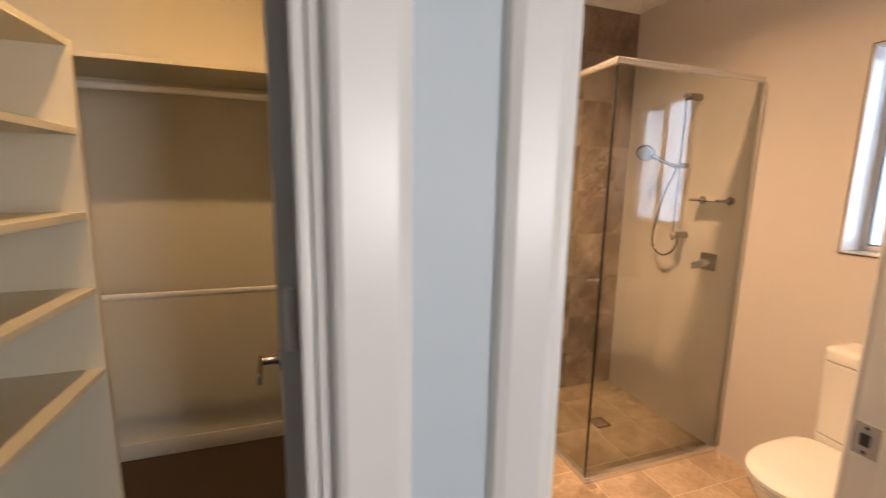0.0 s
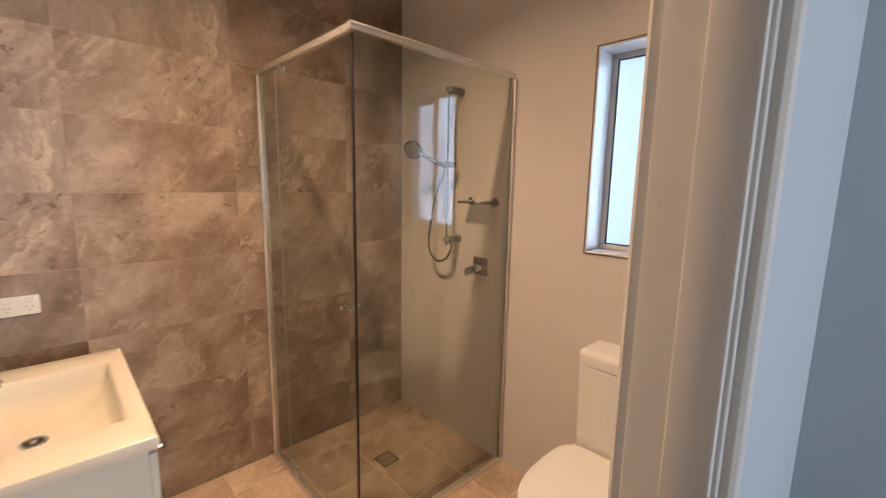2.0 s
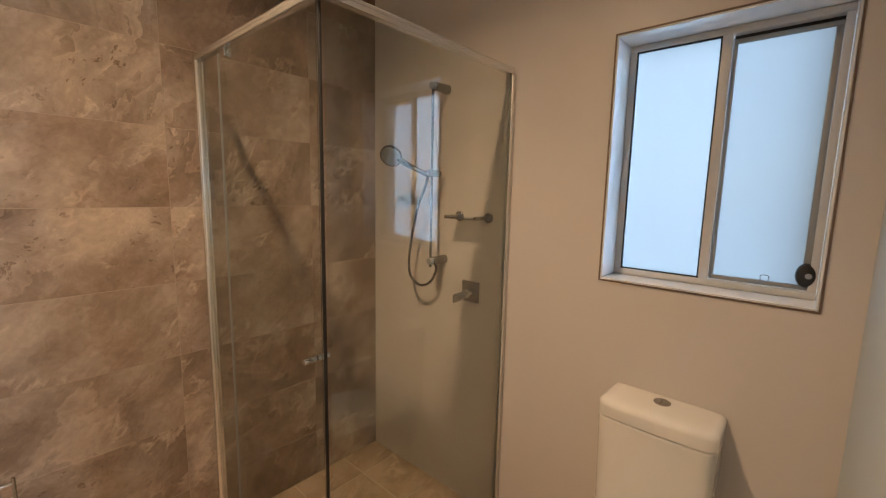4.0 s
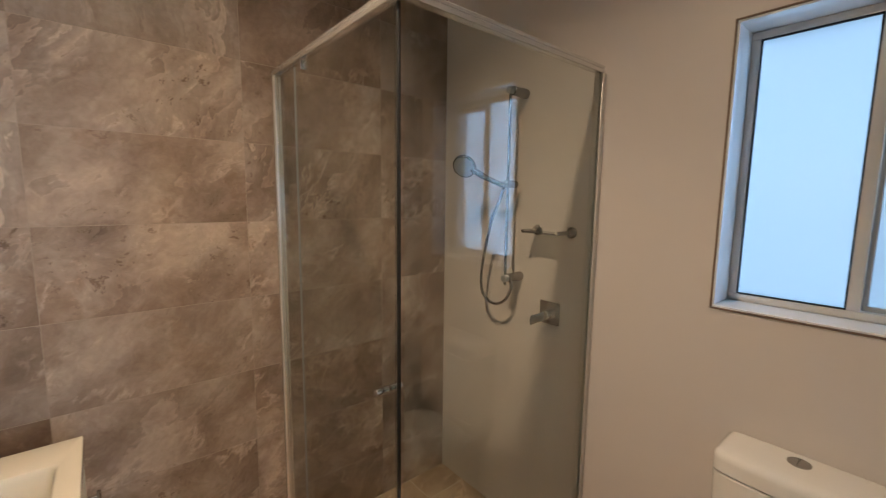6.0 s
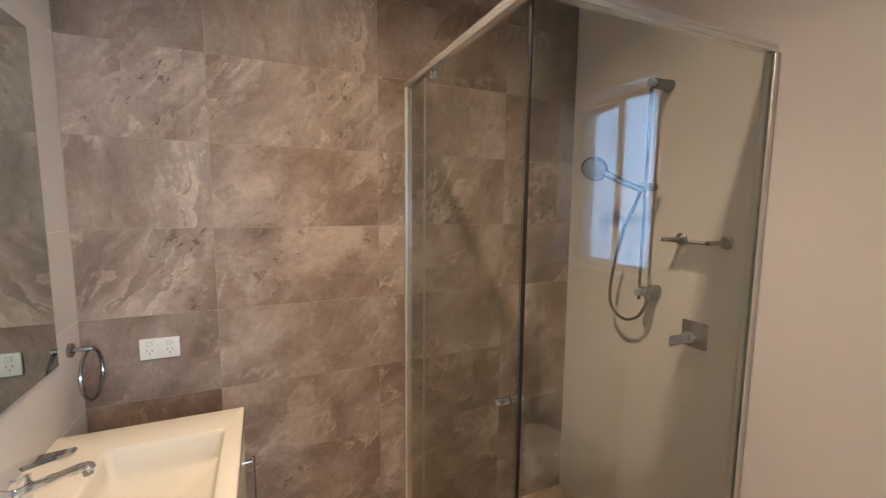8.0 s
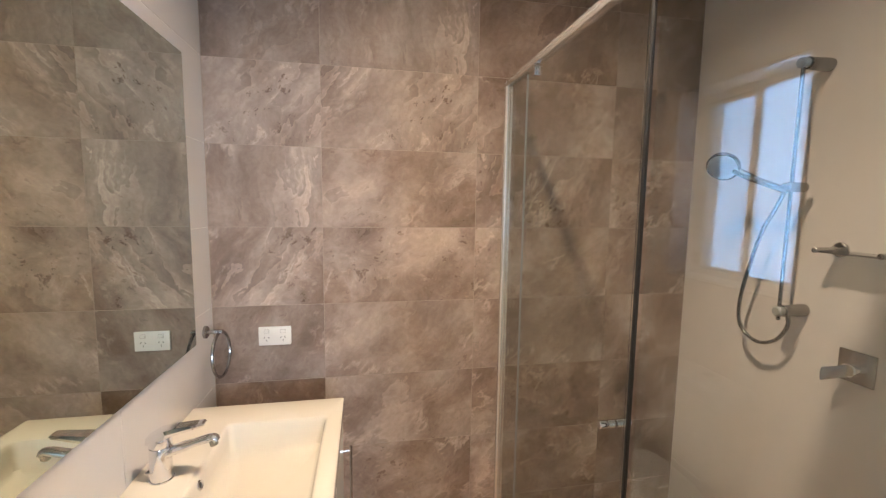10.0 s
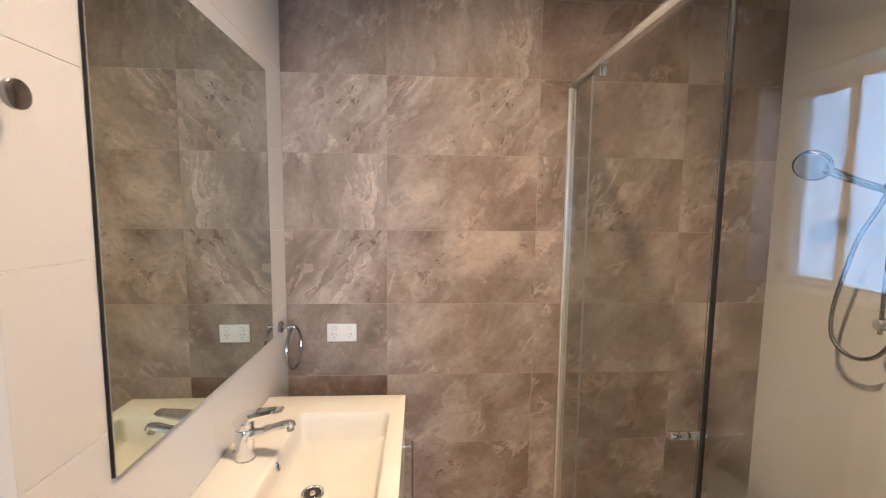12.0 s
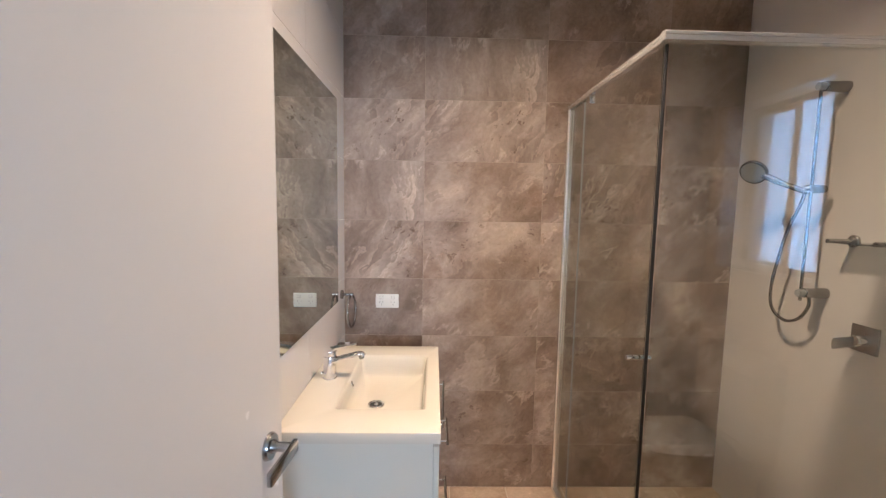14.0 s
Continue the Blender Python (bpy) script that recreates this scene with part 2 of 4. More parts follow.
CABINET = material("white_gloss_cabinet", (0.72, 0.695, 0.60), 0.2, coat=0.2, vary=0.015, scale=3)
CHROME = material("polished_chrome", (0.78, 0.78, 0.79), 0.07, metal=1.0, rough_vary=0.03, vary=0.02)
SATIN = material("satin_chrome", (0.36, 0.35, 0.34), 0.2, metal=1.0, vary=0.05, scale=40, rough_vary=0.05)
DOORWHITE = material("gloss_white_door_enamel", (0.59, 0.57, 0.545), 0.26, coat=0.12, vary=0.02, scale=5, bump=0.02, bump_scale=25, rough_vary=0.03)
ALU = material("bright_anodised_aluminium", (0.84, 0.83, 0.81), 0.2, metal=0.8, vary=0.01, scale=5)
DULLALU = material("dull_anodised_aluminium", (0.60, 0.58, 0.55), 0.34, metal=0.35, vary=0.02, scale=6)
WINALU = material("powder_coated_window_aluminium", (0.60, 0.59, 0.57), 0.4, vary=0.03, scale=20)
GREYALU = material("grey_window_sash", (0.33, 0.34, 0.34), 0.42, metal=0.3, vary=0.05, scale=20)
BLACK = material("black_rubber_and_plastic", (0.010, 0.010, 0.011), 0.55, vary=0.1, scale=30)
PLASTIC = material("white_plastic", (0.76, 0.75, 0.72), 0.3, vary=0.01)
ROCKERGAP = material("shaded_plastic_gap", (0.42, 0.41, 0.39), 0.5, vary=0.03)
# shower chrome, its dark mirrored surroundings put into the base colour
FITTING = material("chrome_with_dark_reflections", (0.25, 0.245, 0.235), 0.22, metal=1.0, vary=0.05, scale=40, rough_vary=0.05)
BROWNTRIM = material("brown_tile_trim", (0.20, 0.135, 0.10), 0.45, vary=0.08, scale=25)
CARPET = material("brown_carpet", (0.075, 0.052, 0.036), 0.95, vary=0.35, scale=160, bump=1.0, bump_scale=320)
DRAIN = material("dark_steel_grate", (0.05, 0.045, 0.04), 0.4, metal=0.8, vary=0.15, scale=60)
DARK = material("dark_recess", (0.03, 0.025, 0.02), 0.7, vary=0.1)
SCREEN = clear_glass("shower_screen_glass", (0.960, 0.979, 0.955), 0.066)
FROST = frosted_glass("frosted_window_glass", 0.66)
# sash pane: tint a little lower than the fixed pane's
SASHFROST = frosted_glass("slightly_darker_frosted_sash_glass", 0.60)
MIRROR = material("silvered_mirror_glass", (0.57, 0.605, 0.54), 0.0, metal=1.0)
LENS = glow("lit_downlight_lens", WARM, 22)

# ---- building helpers ----
def box(x0, x1, y0, y1, z0, z1, bm=None, bevel=0.0, seg=2):
    """An axis-aligned box, its edges rounded by bevel metres."""
    one = bmesh.new()
    bmesh.ops.create_cube(one, size=1)
    for v in one.verts:
        v.co = (x0 + (v.co.x + 0.5) * (x1 - x0), y0 + (v.co.y + 0.5) * (y1 - y0), z0 + (v.co.z + 0.5) * (z1 - z0))
    if bevel:
        bmesh.ops.bevel(one, geom=one.edges[:], offset=bevel, segments=seg, profile=0.5, affect="EDGES")
    return merged(bm, one)


def merged(bm, one):
    if bm is None:
        return one
    tmp = bpy.data.meshes.new("tmp")
    one.to_mesh(tmp)
    one.free()
    bm.from_mesh(tmp)
    bpy.data.meshes.remove(tmp)
    return bm


def tube(points, radius, bm=None, sides=14, flat=1.0, cap=True):
    """A round bar along a line of points; radius may be a list. flat squashes it in the second direction."""
    one = bmesh.new()
    pts = [Vector(p) for p in points]
    radii = radius if isinstance(radius, (list, tuple)) else [radius] * len(pts)
    up = None
    rings = []
    for i, p in enumerate(pts):
        d = (pts[min(i + 1, len(pts) - 1)] - pts[max(i - 1, 0)]).normalized()
        if up is None:
            up = Vector((0, 0, 1)) if abs(d.z) < 0.9 else Vector((0, 1, 0))
        up = (up - d * up.dot(d)).normalized()
        side = d.cross(up)
        rings.append([one.verts.new(p + radii[i] * (math.cos(a) * side + flat * math.sin(a) * up)) for a in [2 * math.pi * k / sides for k in range(sides)]])
    for a, b in zip(rings, rings[1:]):
        for k in range(sides):
            one.faces.new((a[k], a[(k + 1) % sides], b[(k + 1) % sides], b[k]))
    if cap:
        one.faces.new(rings[0][::-1])
        one.faces.new(rings[-1])
    bmesh.ops.recalc_face_normals(one, faces=one.faces[:])
    return merged(bm, one)


def smooth_line(points, n=8):
    """A rounded line through the points."""
    p = [Vector(q) for q in points]
    p = [2 * p[0] - p[1]] + p + [2 * p[-1] - p[-2]]
    out = []
    for i in range(1, len(p) - 2):
        for k in range(n):
            t = k / n
            a, b, c, d = p[i - 1 : i + 3]
            out.append(0.5 * (2 * b + (c - a) * t + (2 * a - 5 * b + 4 * c - d) * t * t + (3 * b - a - 3 * c + d) * t ** 3))
    return out + [p[-2]]


def ring(centre, normal, radius, wire, bm=None, n=40, sides=10):
    """A torus."""
    one = bmesh.new()
    c, w = Vector(centre), Vector(normal).normalized()
    u = w.orthogonal().normalized()
    v = w.cross(u)
    rings = []
    for i in range(n):
        a = 2 * math.pi * i / n
        out = math.cos(a) * u + math.sin(a) * v
        rings.append([one.verts.new(c + out * (radius + wire * math.cos(b)) + w * wire * math.sin(b)) for b in [2 * math.pi * k / sides for k in range(sides)]])
    for i in range(n):
        a, b = rings[i], rings[(i + 1) % n]
        for k in range(sides):
            one.faces.new((a[k], a[(k + 1) % sides], b[(k + 1) % sides], b[k]))
    bmesh.ops.recalc_face_normals(one, faces=one.faces[:])
    return merged(bm, one)


def loft(sections, bm=None, cap=True):
    """A skin over closed outlines of equal length."""
    one = bmesh.new()
    rings = [[one.verts.new(p) for p in s] for s in sections]
    n = len(rings[0])
    for a, b in zip(rings, rings[1:]):
        for k in range(n):
            one.faces.new((a[k], a[(k + 1) % n], b[(k + 1) % n], b[k]))
    if cap:
        one.faces.new(rings[0][::-1])
        one.faces.new(rings[-1])
    bmesh.ops.recalc_face_normals(one, faces=one.faces[:])
    return merged(bm, one)


def sweep_profile(profile, path, bm=None):
    """An open or closed run of a closed 2D profile, given as outlines at each stop of the path."""
    return loft([[stop(*q) for q in profile] for stop in path], bm)


def origin_of(ob):
    p = Vector((0, 0, 0))
    while ob is not None:
        p += ob.location
        ob = ob.parent
    return p


def shade(me, angle=35):
    me.polygons.foreach_set("use_smooth", [True] * len(me.polygons))
    me.set_sharp_from_angle(angle=radians(angle))


def part(name, bm, mat, parent=None, label="", smooth=True):
    """Links a bmesh, given in world metres, as one mesh object under a thing or a part."""
    base = origin_of(parent)
    bmesh.ops.translate(bm, verts=bm.verts[:], vec=-base)
    me = bpy.data.meshes.new(name)
    bm.to_mesh(me)
    bm.free()
    if smooth:
        shade(me)
    me.materials.append(mat)
    ob = new(name, me)
    ob.parent = parent
    if label:
        tagged(ob, label)
    return ob


def thing(name, at, label, category, group="", kind=""):
    ob = new(name)
    ob.location = at
    ob.empty_display_size = 0.05
    return tagged(ob, label, category, group, kind)


def structure(name, bm, mat, label="", category="", smooth=True):
    return tagged(part(name, bm, mat, None, "", smooth), label, category, "", "structure")


def turned(bm, pivot, degrees):
    """Turns a bmesh about the upright line through pivot."""
    bmesh.ops.rotate(bm, cent=Vector((*pivot, 0)), matrix=Matrix.Rotation(radians(degrees), 3, "Z"), verts=bm.verts[:])
    return bm


# ---- plan (metres) ----
X_W, X_E, Y_S, Y_N = 0.20, 2.20, 1.03, 3.0      # faces of the bathroom
Y_OUT = 0.94                                      # bedroom face of the door wall
DOOR_X0, DOOR_X1, HEAD = 0.255, 1.0, 2.06          # bathroom doorway
RDOOR_X0, RDOOR_X1 = -0.74, 0.031                 # robe doorway
WIN_Y0, WIN_Y1, WIN_Z0, WIN_Z1 = 1.12, 1.716, 1.207, 2.045
X_BED_E, X_BED_W, Y_BED_S = 2.06, -2.4, -2.7
X_ROBE_W = -1.16

# ---- shell ----
structure("floor", box(X_W - 0.02, X_E, Y_S - 0.115, Y_N, -0.12, -0.0018), GROUTF, "tiled bathroom floor with tan stone-look porcelain", "floor", False)
structure("floor_bedroom", box(X_BED_W, X_BED_E, Y_BED_S, Y_OUT, -0.12, 0.0), CARPET, "dark brown carpet of the room outside", "carpet", False)
structure("floor_robe", box(X_ROBE_W, X_W - 0.1, Y_OUT, Y_N, -0.12, 0.0), CARPET, "dark brown carpet in the walk-in robe", "carpet", False)
structure("ceiling", box(X_BED_W - 0.1, X_E + 0.3, Y_BED_S - 0.1, Y_N + 0.1, CEIL, CEIL + 0.1), CEILPAINT, "flat white painted plaster ceiling", "ceiling", False)

structure("wall_north", box(X_W - 0.1, X_E + 0.25, Y_N + 0.0016, Y_N + 0.12, -0.12, CEIL), GROUT, "bathroom feature wall clad in brown stone-look tiles", "wall", False)
east = box(X_E, X_E + 0.25, Y_S - 0.1, WIN_Y0, -0.12, CEIL)
box(X_E, X_E + 0.25, WIN_Y1, Y_N + 0.009, -0.12, CEIL, east)
box(X_E, X_E + 0.25, WIN_Y0, WIN_Y1, -0.12, WIN_Z0, east)
box(X_E, X_E + 0.25, WIN_Y0, WIN_Y1, WIN_Z1, CEIL, east)
structure("wall_east", east, PAINT, "smooth warm white bathroom wall with a window", "wall", False)
structure("wall_west", box(X_W - 0.10, X_W - 0.0012, Y_S, Y_N + 0.0012, -0.12, CEIL), GROUTW, "bathroom wall clad in large white tiles", "wall", False)
structure("wall_robe_east", box(X_W - 0.13, X_W - 0.1, Y_S, Y_N, -0.12, CEIL), ROBEPAINT, "painted side wall of the walk-in robe", "wall", False)
structure("wall_robe_west", box(X_ROBE_W - 0.1, X_ROBE_W, Y_S, Y_N + 0.1, -0.12, CEIL), ROBEPAINT, "painted side wall behind the robe shelving", "wall", False)
structure("wall_robe_north", box(X_ROBE_W, X_W - 0.1, Y_N, Y_N + 0.1, -0.12, CEIL), ROBEPAINT, "cream painted back wall of the walk-in robe", "wall", False)
south = box(DOOR_X1 + 0.02, X_E, Y_OUT, Y_S, -0.12, CEIL)
box(RDOOR_X1 + 0.02, DOOR_X0 - 0.02, Y_OUT, Y_S, -0.12, CEIL, south)
box(X_BED_W, RDOOR_X0 - 0.02, Y_OUT, Y_S, -0.12, CEIL, south)
box(DOOR_X0 - 0.02, DOOR_X1 + 0.02, Y_OUT, Y_S, HEAD + 0.02, CEIL, south)
box(RDOOR_X0 - 0.02, RDOOR_X1 + 0.02, Y_OUT, Y_S, HEAD + 0.02, CEIL, south)
structure("wall_south", south, ROOMPAINT, "pale painted wall with the bathroom and robe doorways", "wall", False)
structure("wall_bedroom_east", box(X_BED_E, X_BED_E + 0.1, Y_BED_S, Y_OUT, -0.12, CEIL), ROOMPAINT, "pale painted wall of the room outside", "wall", False)
structure("wall_bedroom_west", box(X_BED_W - 0.1, X_BED_W, Y_BED_S, Y_S, -0.12, CEIL), ROOMPAINT, "pale painted wall of the room outside", "wall", False)
bs = box(X_BED_W, 1.05, Y_BED_S - 0.1, Y_BED_S, -0.12, CEIL)
box(1.95, X_BED_E, Y_BED_S - 0.1, Y_BED_S, -0.12, CEIL, bs)
box(1.05, 1.95, Y_BED_S - 0.1, Y_BED_S, -0.12, 0.85, bs)
box(1.05, 1.95, Y_BED_S - 0.1, Y_BED_S, 2.15, CEIL, bs)
structure("wall_bedroom_south", bs, ROOMPAINT, "pale painted wall with a bright window opening", "wall", False)


def cove(stop_a, stop_b):
    """A plaster cove cornice between two stops, each of which turns (out, down) into a place."""
    prof = [(0, 0), (0.07, 0), (0.068, 0.008)] + [(0.012 + 0.056 * (1 - math.sin(a)), 0.012 + 0.052 * (1 - math.cos(a))) for a in [math.pi / 2 * k / 8 for k in range(9)]] + [(0.008, 0.07), (0, 0.07)]
    return loft([[stop(*q) for q in prof] for stop in (stop_a, stop_b)])


E8 = 0.002
cor = [
    cove(lambda o, d: (X_W, Y_N - E8 - o, CEIL - E8 - d), lambda o, d: (X_E, Y_N - E8 - o, CEIL - E8 - d)),
    cove(lambda o, d: (X_E - E8 - o, Y_S, CEIL - E8 - d), lambda o, d: (X_E - E8 - o, Y_N, CEIL - E8 - d)),
    cove(lambda o, d: (X_W + E8 + o, Y_S, CEIL - E8 - d), lambda o, d: (X_W + E8 + o, Y_N, CEIL - E8 - d)),
    cove(lambda o, d: (X_W, Y_S + E8 + o, CEIL - E8 - d), lambda o, d: (X_E, Y_S + E8 + o, CEIL - E8 - d)),
]
for c in cor:
    structure("cornice", c, CEILPAINT, "white plaster cove cornice under the ceiling", "cornice")

# skirting in the robe
for k, bm in enumerate((box(X_ROBE_W, X_W - 0.13, Y_N - 0.018, Y_N - E8, 0.0, 0.09, None, 0.005), box(X_W - 0.148, X_W - 0.132, Y_S, Y_N - 0.02, 0.0, 0.09, None, 0.005))):
    structure("baseboard", bm, GLOSSWHITE, "white painted skirting board along the robe carpet", "skirting")


# ---- doorways ----
def door_frame(x0, x1, label, stop=0.013, quirk=0.010, wide=0.058, inner=False):
    """Rebated timber jambs and head with rounded architraves on the bedroom side."""
    frame_ob = thing("trim", ((x0 + x1) / 2, (Y_OUT + Y_S) / 2, 0), label, "door frame", kind="structure")
    for side, x, s in (("jamb", x0, 1), ("jamb", x1, -1)):
        a, b = sorted((x - s * 0.019, x + s * 0.001))
        bm = box(a, b, Y_OUT - 0.002, Y_S + 0.002, 0, HEAD, None, 0.002)
        a, b = sorted((x + s * 0.002, x + s * stop))
        box(a, b, Y_OUT + 0.002, Y_S - 0.042, 0, HEAD - 0.012, bm, 0.003)
        part(side, bm, GLOSSWHITE, frame_ob)
    part("head", box(x0 - 0.018, x1 + 0.018, Y_OUT - 0.002, Y_S + 0.002, HEAD + 0.001, HEAD + 0.018), GLOSSWHITE, frame_ob)
    for y, s in ((Y_OUT + 0.001, -1),):
        prof = [(0, 0), (0, 0.011), (0.004, 0.016), (0.010, 0.018), (wide - 0.014, 0.014), (wide - 0.004, 0.010), (wide, 0.004), (wide, 0)]
        for x, o in ((x0 - quirk, -1), (x1 + quirk, 1)):
            stops = [lambda u, v, z=z, x=x, o=o: (x + o * u, y + s * v, z) for z in (0.0, HEAD + 0.006)]
            part("architrave", sweep_profile(prof, stops), GLOSSWHITE, frame_ob, "", False)
        stops = [lambda u, v, x=x: (x, y + s * v, HEAD + 0.008 + u) for x in (x0 - 0.07, x1 + 0.07)]
        part("architrave", sweep_profile(prof, stops), GLOSSWHITE, frame_ob, "", False)
    if inner:
        prof = [(0, 0), (0, 0.011), (0.004, 0.016), (0.010, 0.018), (0.050, 0.014), (0.060, 0.010), (0.064, 0.004), (0.064, 0)]
        stops = [lambda u, v, z=z: (x1 + 0.004 + u, Y_S + 0.003 + v, z) for z in (0.0, HEAD + 0.004)]
        part("architrave", sweep_profile(prof, stops), GLOSSWHITE, frame_ob, "", False)
    return frame_ob


frame_bath = door_frame(DOOR_X0, DOOR_X1, "white enamel door frame with rounded architraves round the bathroom doorway", inner=True)
frame_robe = door_frame(RDOOR_X0, RDOOR_X1, "white enamel door frame with architraves round the robe doorway", 0.013, 0.010, 0.068)
for z in (0.25, 1.335, 1.84):
    part("hinge_plate", box(DOOR_X0 + 0.0012, DOOR_X0 + 0.0032, 0.992, 1.022, z - 0.032, z + 0.032, None, 0.0006, 1), GLOSSWHITE, frame_bath, "painted hinge plate")
# strike plate let into the latch-side jamb, its lip bent round the edge
sp = box(DOOR_X1 - 0.0025, DOOR_X1 - 0.0012, 0.994, 1.0335, 0.982, 1.046, None, 0.0006, 1)
box(DOOR_X1 - 0.0025, DOOR_X1 + 0.010, 1.0326, 1.0342, 0.998, 1.034, sp, 0.0006, 1)
strike = part("strike_plate", sp, SATIN, frame_bath, "satin steel strike plate")
part("latch_hole", box(DOOR_X1 - 0.0034, DOOR_X1 - 0.0024, 1.008, 1.023, 1.002, 1.026), BLACK, strike)
for z in (0.990, 1.038):
    part("screw", tube([(DOOR_X1 - 0.0024, 1.015, z), (DOOR_X1 - 0.0032, 1.015, z)], 0.0035, sides=14), DRAIN, strike)


def lever_handle(parent, face_x, y, z, s, pivot, degrees, reach=-1):
    """Round rose, neck and flat bar lever on the face of a leaf that stands along +y before it is turned."""
    h = part("door_handle", turned(tube([(face_x, y, z), (face_x + s * 0.003, y, z), (face_x + s * 0.009, y, z)], [0.0275, 0.0275, 0.025], sides=36), pivot, degrees), SATIN, parent, "chrome lever handle on a round rose")
    part("neck", turned(tube([(face_x + s * 0.008, y, z), (face_x + s * 0.02, y, z), (face_x + s * 0.052, y, z)], [0.014, 0.0095, 0.0095], sides=20), pivot, degrees), SATIN, h)
    x0, x1 = sorted((face_x + s * 0.046, face_x + s * 0.057))
    y0, y1 = sorted((y - reach * 0.012, y + reach * 0.104))
    part("lever", turned(box(x0, x1, y0, y1, z - 0.0135, z + 0.0135, None, 0.003), pivot, degrees), SATIN, h)
    return h


def door_leaf(name, hinge, degrees, side, label, width=0.722):
    """A flush leaf, open into the far room. side: towards which its room-facing side looks (+1: +x)."""
    hx, hy = hinge
    x0, x1 = sorted((hx, hx - side * 0.035))
    leaf = structure(name, turned(box(x0, x1, hy, hy + width, 0.012, 2.045, None, 0.0015, 1), hinge, degrees), DOORWHITE, label, "door")
    lever_handle(leaf, hx, hy + width - 0.06, 1.012, side, hinge, degrees)
    lever_handle(leaf, hx - side * 0.035, hy + width - 0.06, 1.012, -side, hinge, degrees)
    part("latch_plate", turned(box(hx - side * 0.0175 - 0.0115, hx - side * 0.0175 + 0.0115, hy + width - 0.0005, hy + width + 0.0015, 0.97, 1.03, None, 0.0004, 1), hinge, degrees), SATIN, leaf)
    for z in (0.25, 1.335, 1.84):
        part("hinge", turned(tube([(hx - side * 0.011, hy - 0.007, z - 0.032), (hx - side * 0.011, hy - 0.007, z + 0.032)], 0.0055), hinge, degrees), GLOSSWHITE, leaf, "painted butt hinge")
    return leaf


door_leaf("door_1", (0.276, 1.038), -4.4, 1, "flush white bathroom door standing open against the wall")
door_leaf("door_2", (-0.004, 1.038), 3.1, -1, "flush white robe door standing open into the robe")

# ---- window ----
win = thing("window_1", (2.34, (WIN_Y0 + WIN_Y1) / 2, WIN_Z0), "white-framed sliding aluminium window with frosted panes", "window", kind="structure")
# reveal lining, let 2 mm into the opening
T = 0.006
part("window_sill", box(2.197, 2.42, WIN_Y0 + 0.002, WIN_Y1 - 0.002, WIN_Z0 + 0.001, WIN_Z0 + 0.001 + T, None, 0.001, 1), GLAZE, win, "white glossy tiled sill")
part("reveal", box(2.197, 2.42, WIN_Y0 + 0.002, WIN_Y1 - 0.002, WIN_Z1 - 0.001 - T, WIN_Z1 - 0.001, None, 0.001, 1), GLAZE, win)
for y in (WIN_Y0 + 0.001, WIN_Y1 - 0.001 - T):
    part("reveal", box(2.197, 2.42, y, y + T, WIN_Z0 + 0.008, WIN_Z1 - 0.008, None, 0.001, 1), GLAZE, win)
# brown edge trim on the face of the wall
for z in (WIN_Z0 - 0.005, WIN_Z1):
    part("edge_trim", box(X_E - 0.0045, X_E + 0.002, WIN_Y0 - 0.005, WIN_Y1 + 0.005, z, z + 0.005, None, 0.001, 1), BROWNTRIM, win)
for y in (WIN_Y0 - 0.005, WIN_Y1):
    part("edge_trim", box(X_E - 0.0045, X_E + 0.002, y, y + 0.005, WIN_Z0 + 0.0005, WIN_Z1 - 0.0005, None, 0.001, 1), BROWNTRIM, win)
fy0, fy1, fz0, fz1 = WIN_Y0 + 0.008, WIN_Y1 - 0.008, WIN_Z0 + 0.008, WIN_Z1 - 0.008
MID = 1.4055
XF0, XF1 = 2.318, 2.372
part("window_frame", box(XF0, XF1, fy0, fy1, fz0, fz0 + 0.022, None, 0.002), WINALU, win)
part("window_frame", box(XF0, XF1, fy0, fy1, fz1 - 0.022, fz1, None, 0.002), WINALU, win)
part("window_frame", box(XF0, XF1, fy0, fy0 + 0.02, fz0 + 0.0225, fz1 - 0.0225, None, 0.002), WINALU, win)
part("window_frame", box(XF0, XF1, fy1 - 0.022, fy1, fz0 + 0.0225, fz1 - 0.0225, None, 0.002), WINALU, win)
part("mullion", box(XF0 - 0.001, XF0 + 0.014, MID - 0.004, MID + 0.024, fz0 + 0.0225, fz1 - 0.0225, None, 0.002), WINALU, win)
# fixed pane with a thin black glazing bead
py0, py1, pz0, pz1 = MID + 0.024, fy1 - 0.022, fz0 + 0.022, fz1 - 0.022
bead = box(2.321, 2.327, py0, py1, pz0, pz0 + 0.005)
box(2.321, 2.327, py0, py1, pz1 - 0.005, pz1, bead)
box(2.321, 2.327, py0, py0 + 0.005, pz0 + 0.005, pz1 - 0.005, bead)
box(2.321, 2.327, py1 - 0.005, py1, pz0 + 0.005, pz1 - 0.005, bead)
part("glazing_bead", bead, BLACK, win)
pane = part("pane", box(2.328, 2.332, py0, py1, pz0, pz1), FROST, win, "frosted obscure glass")
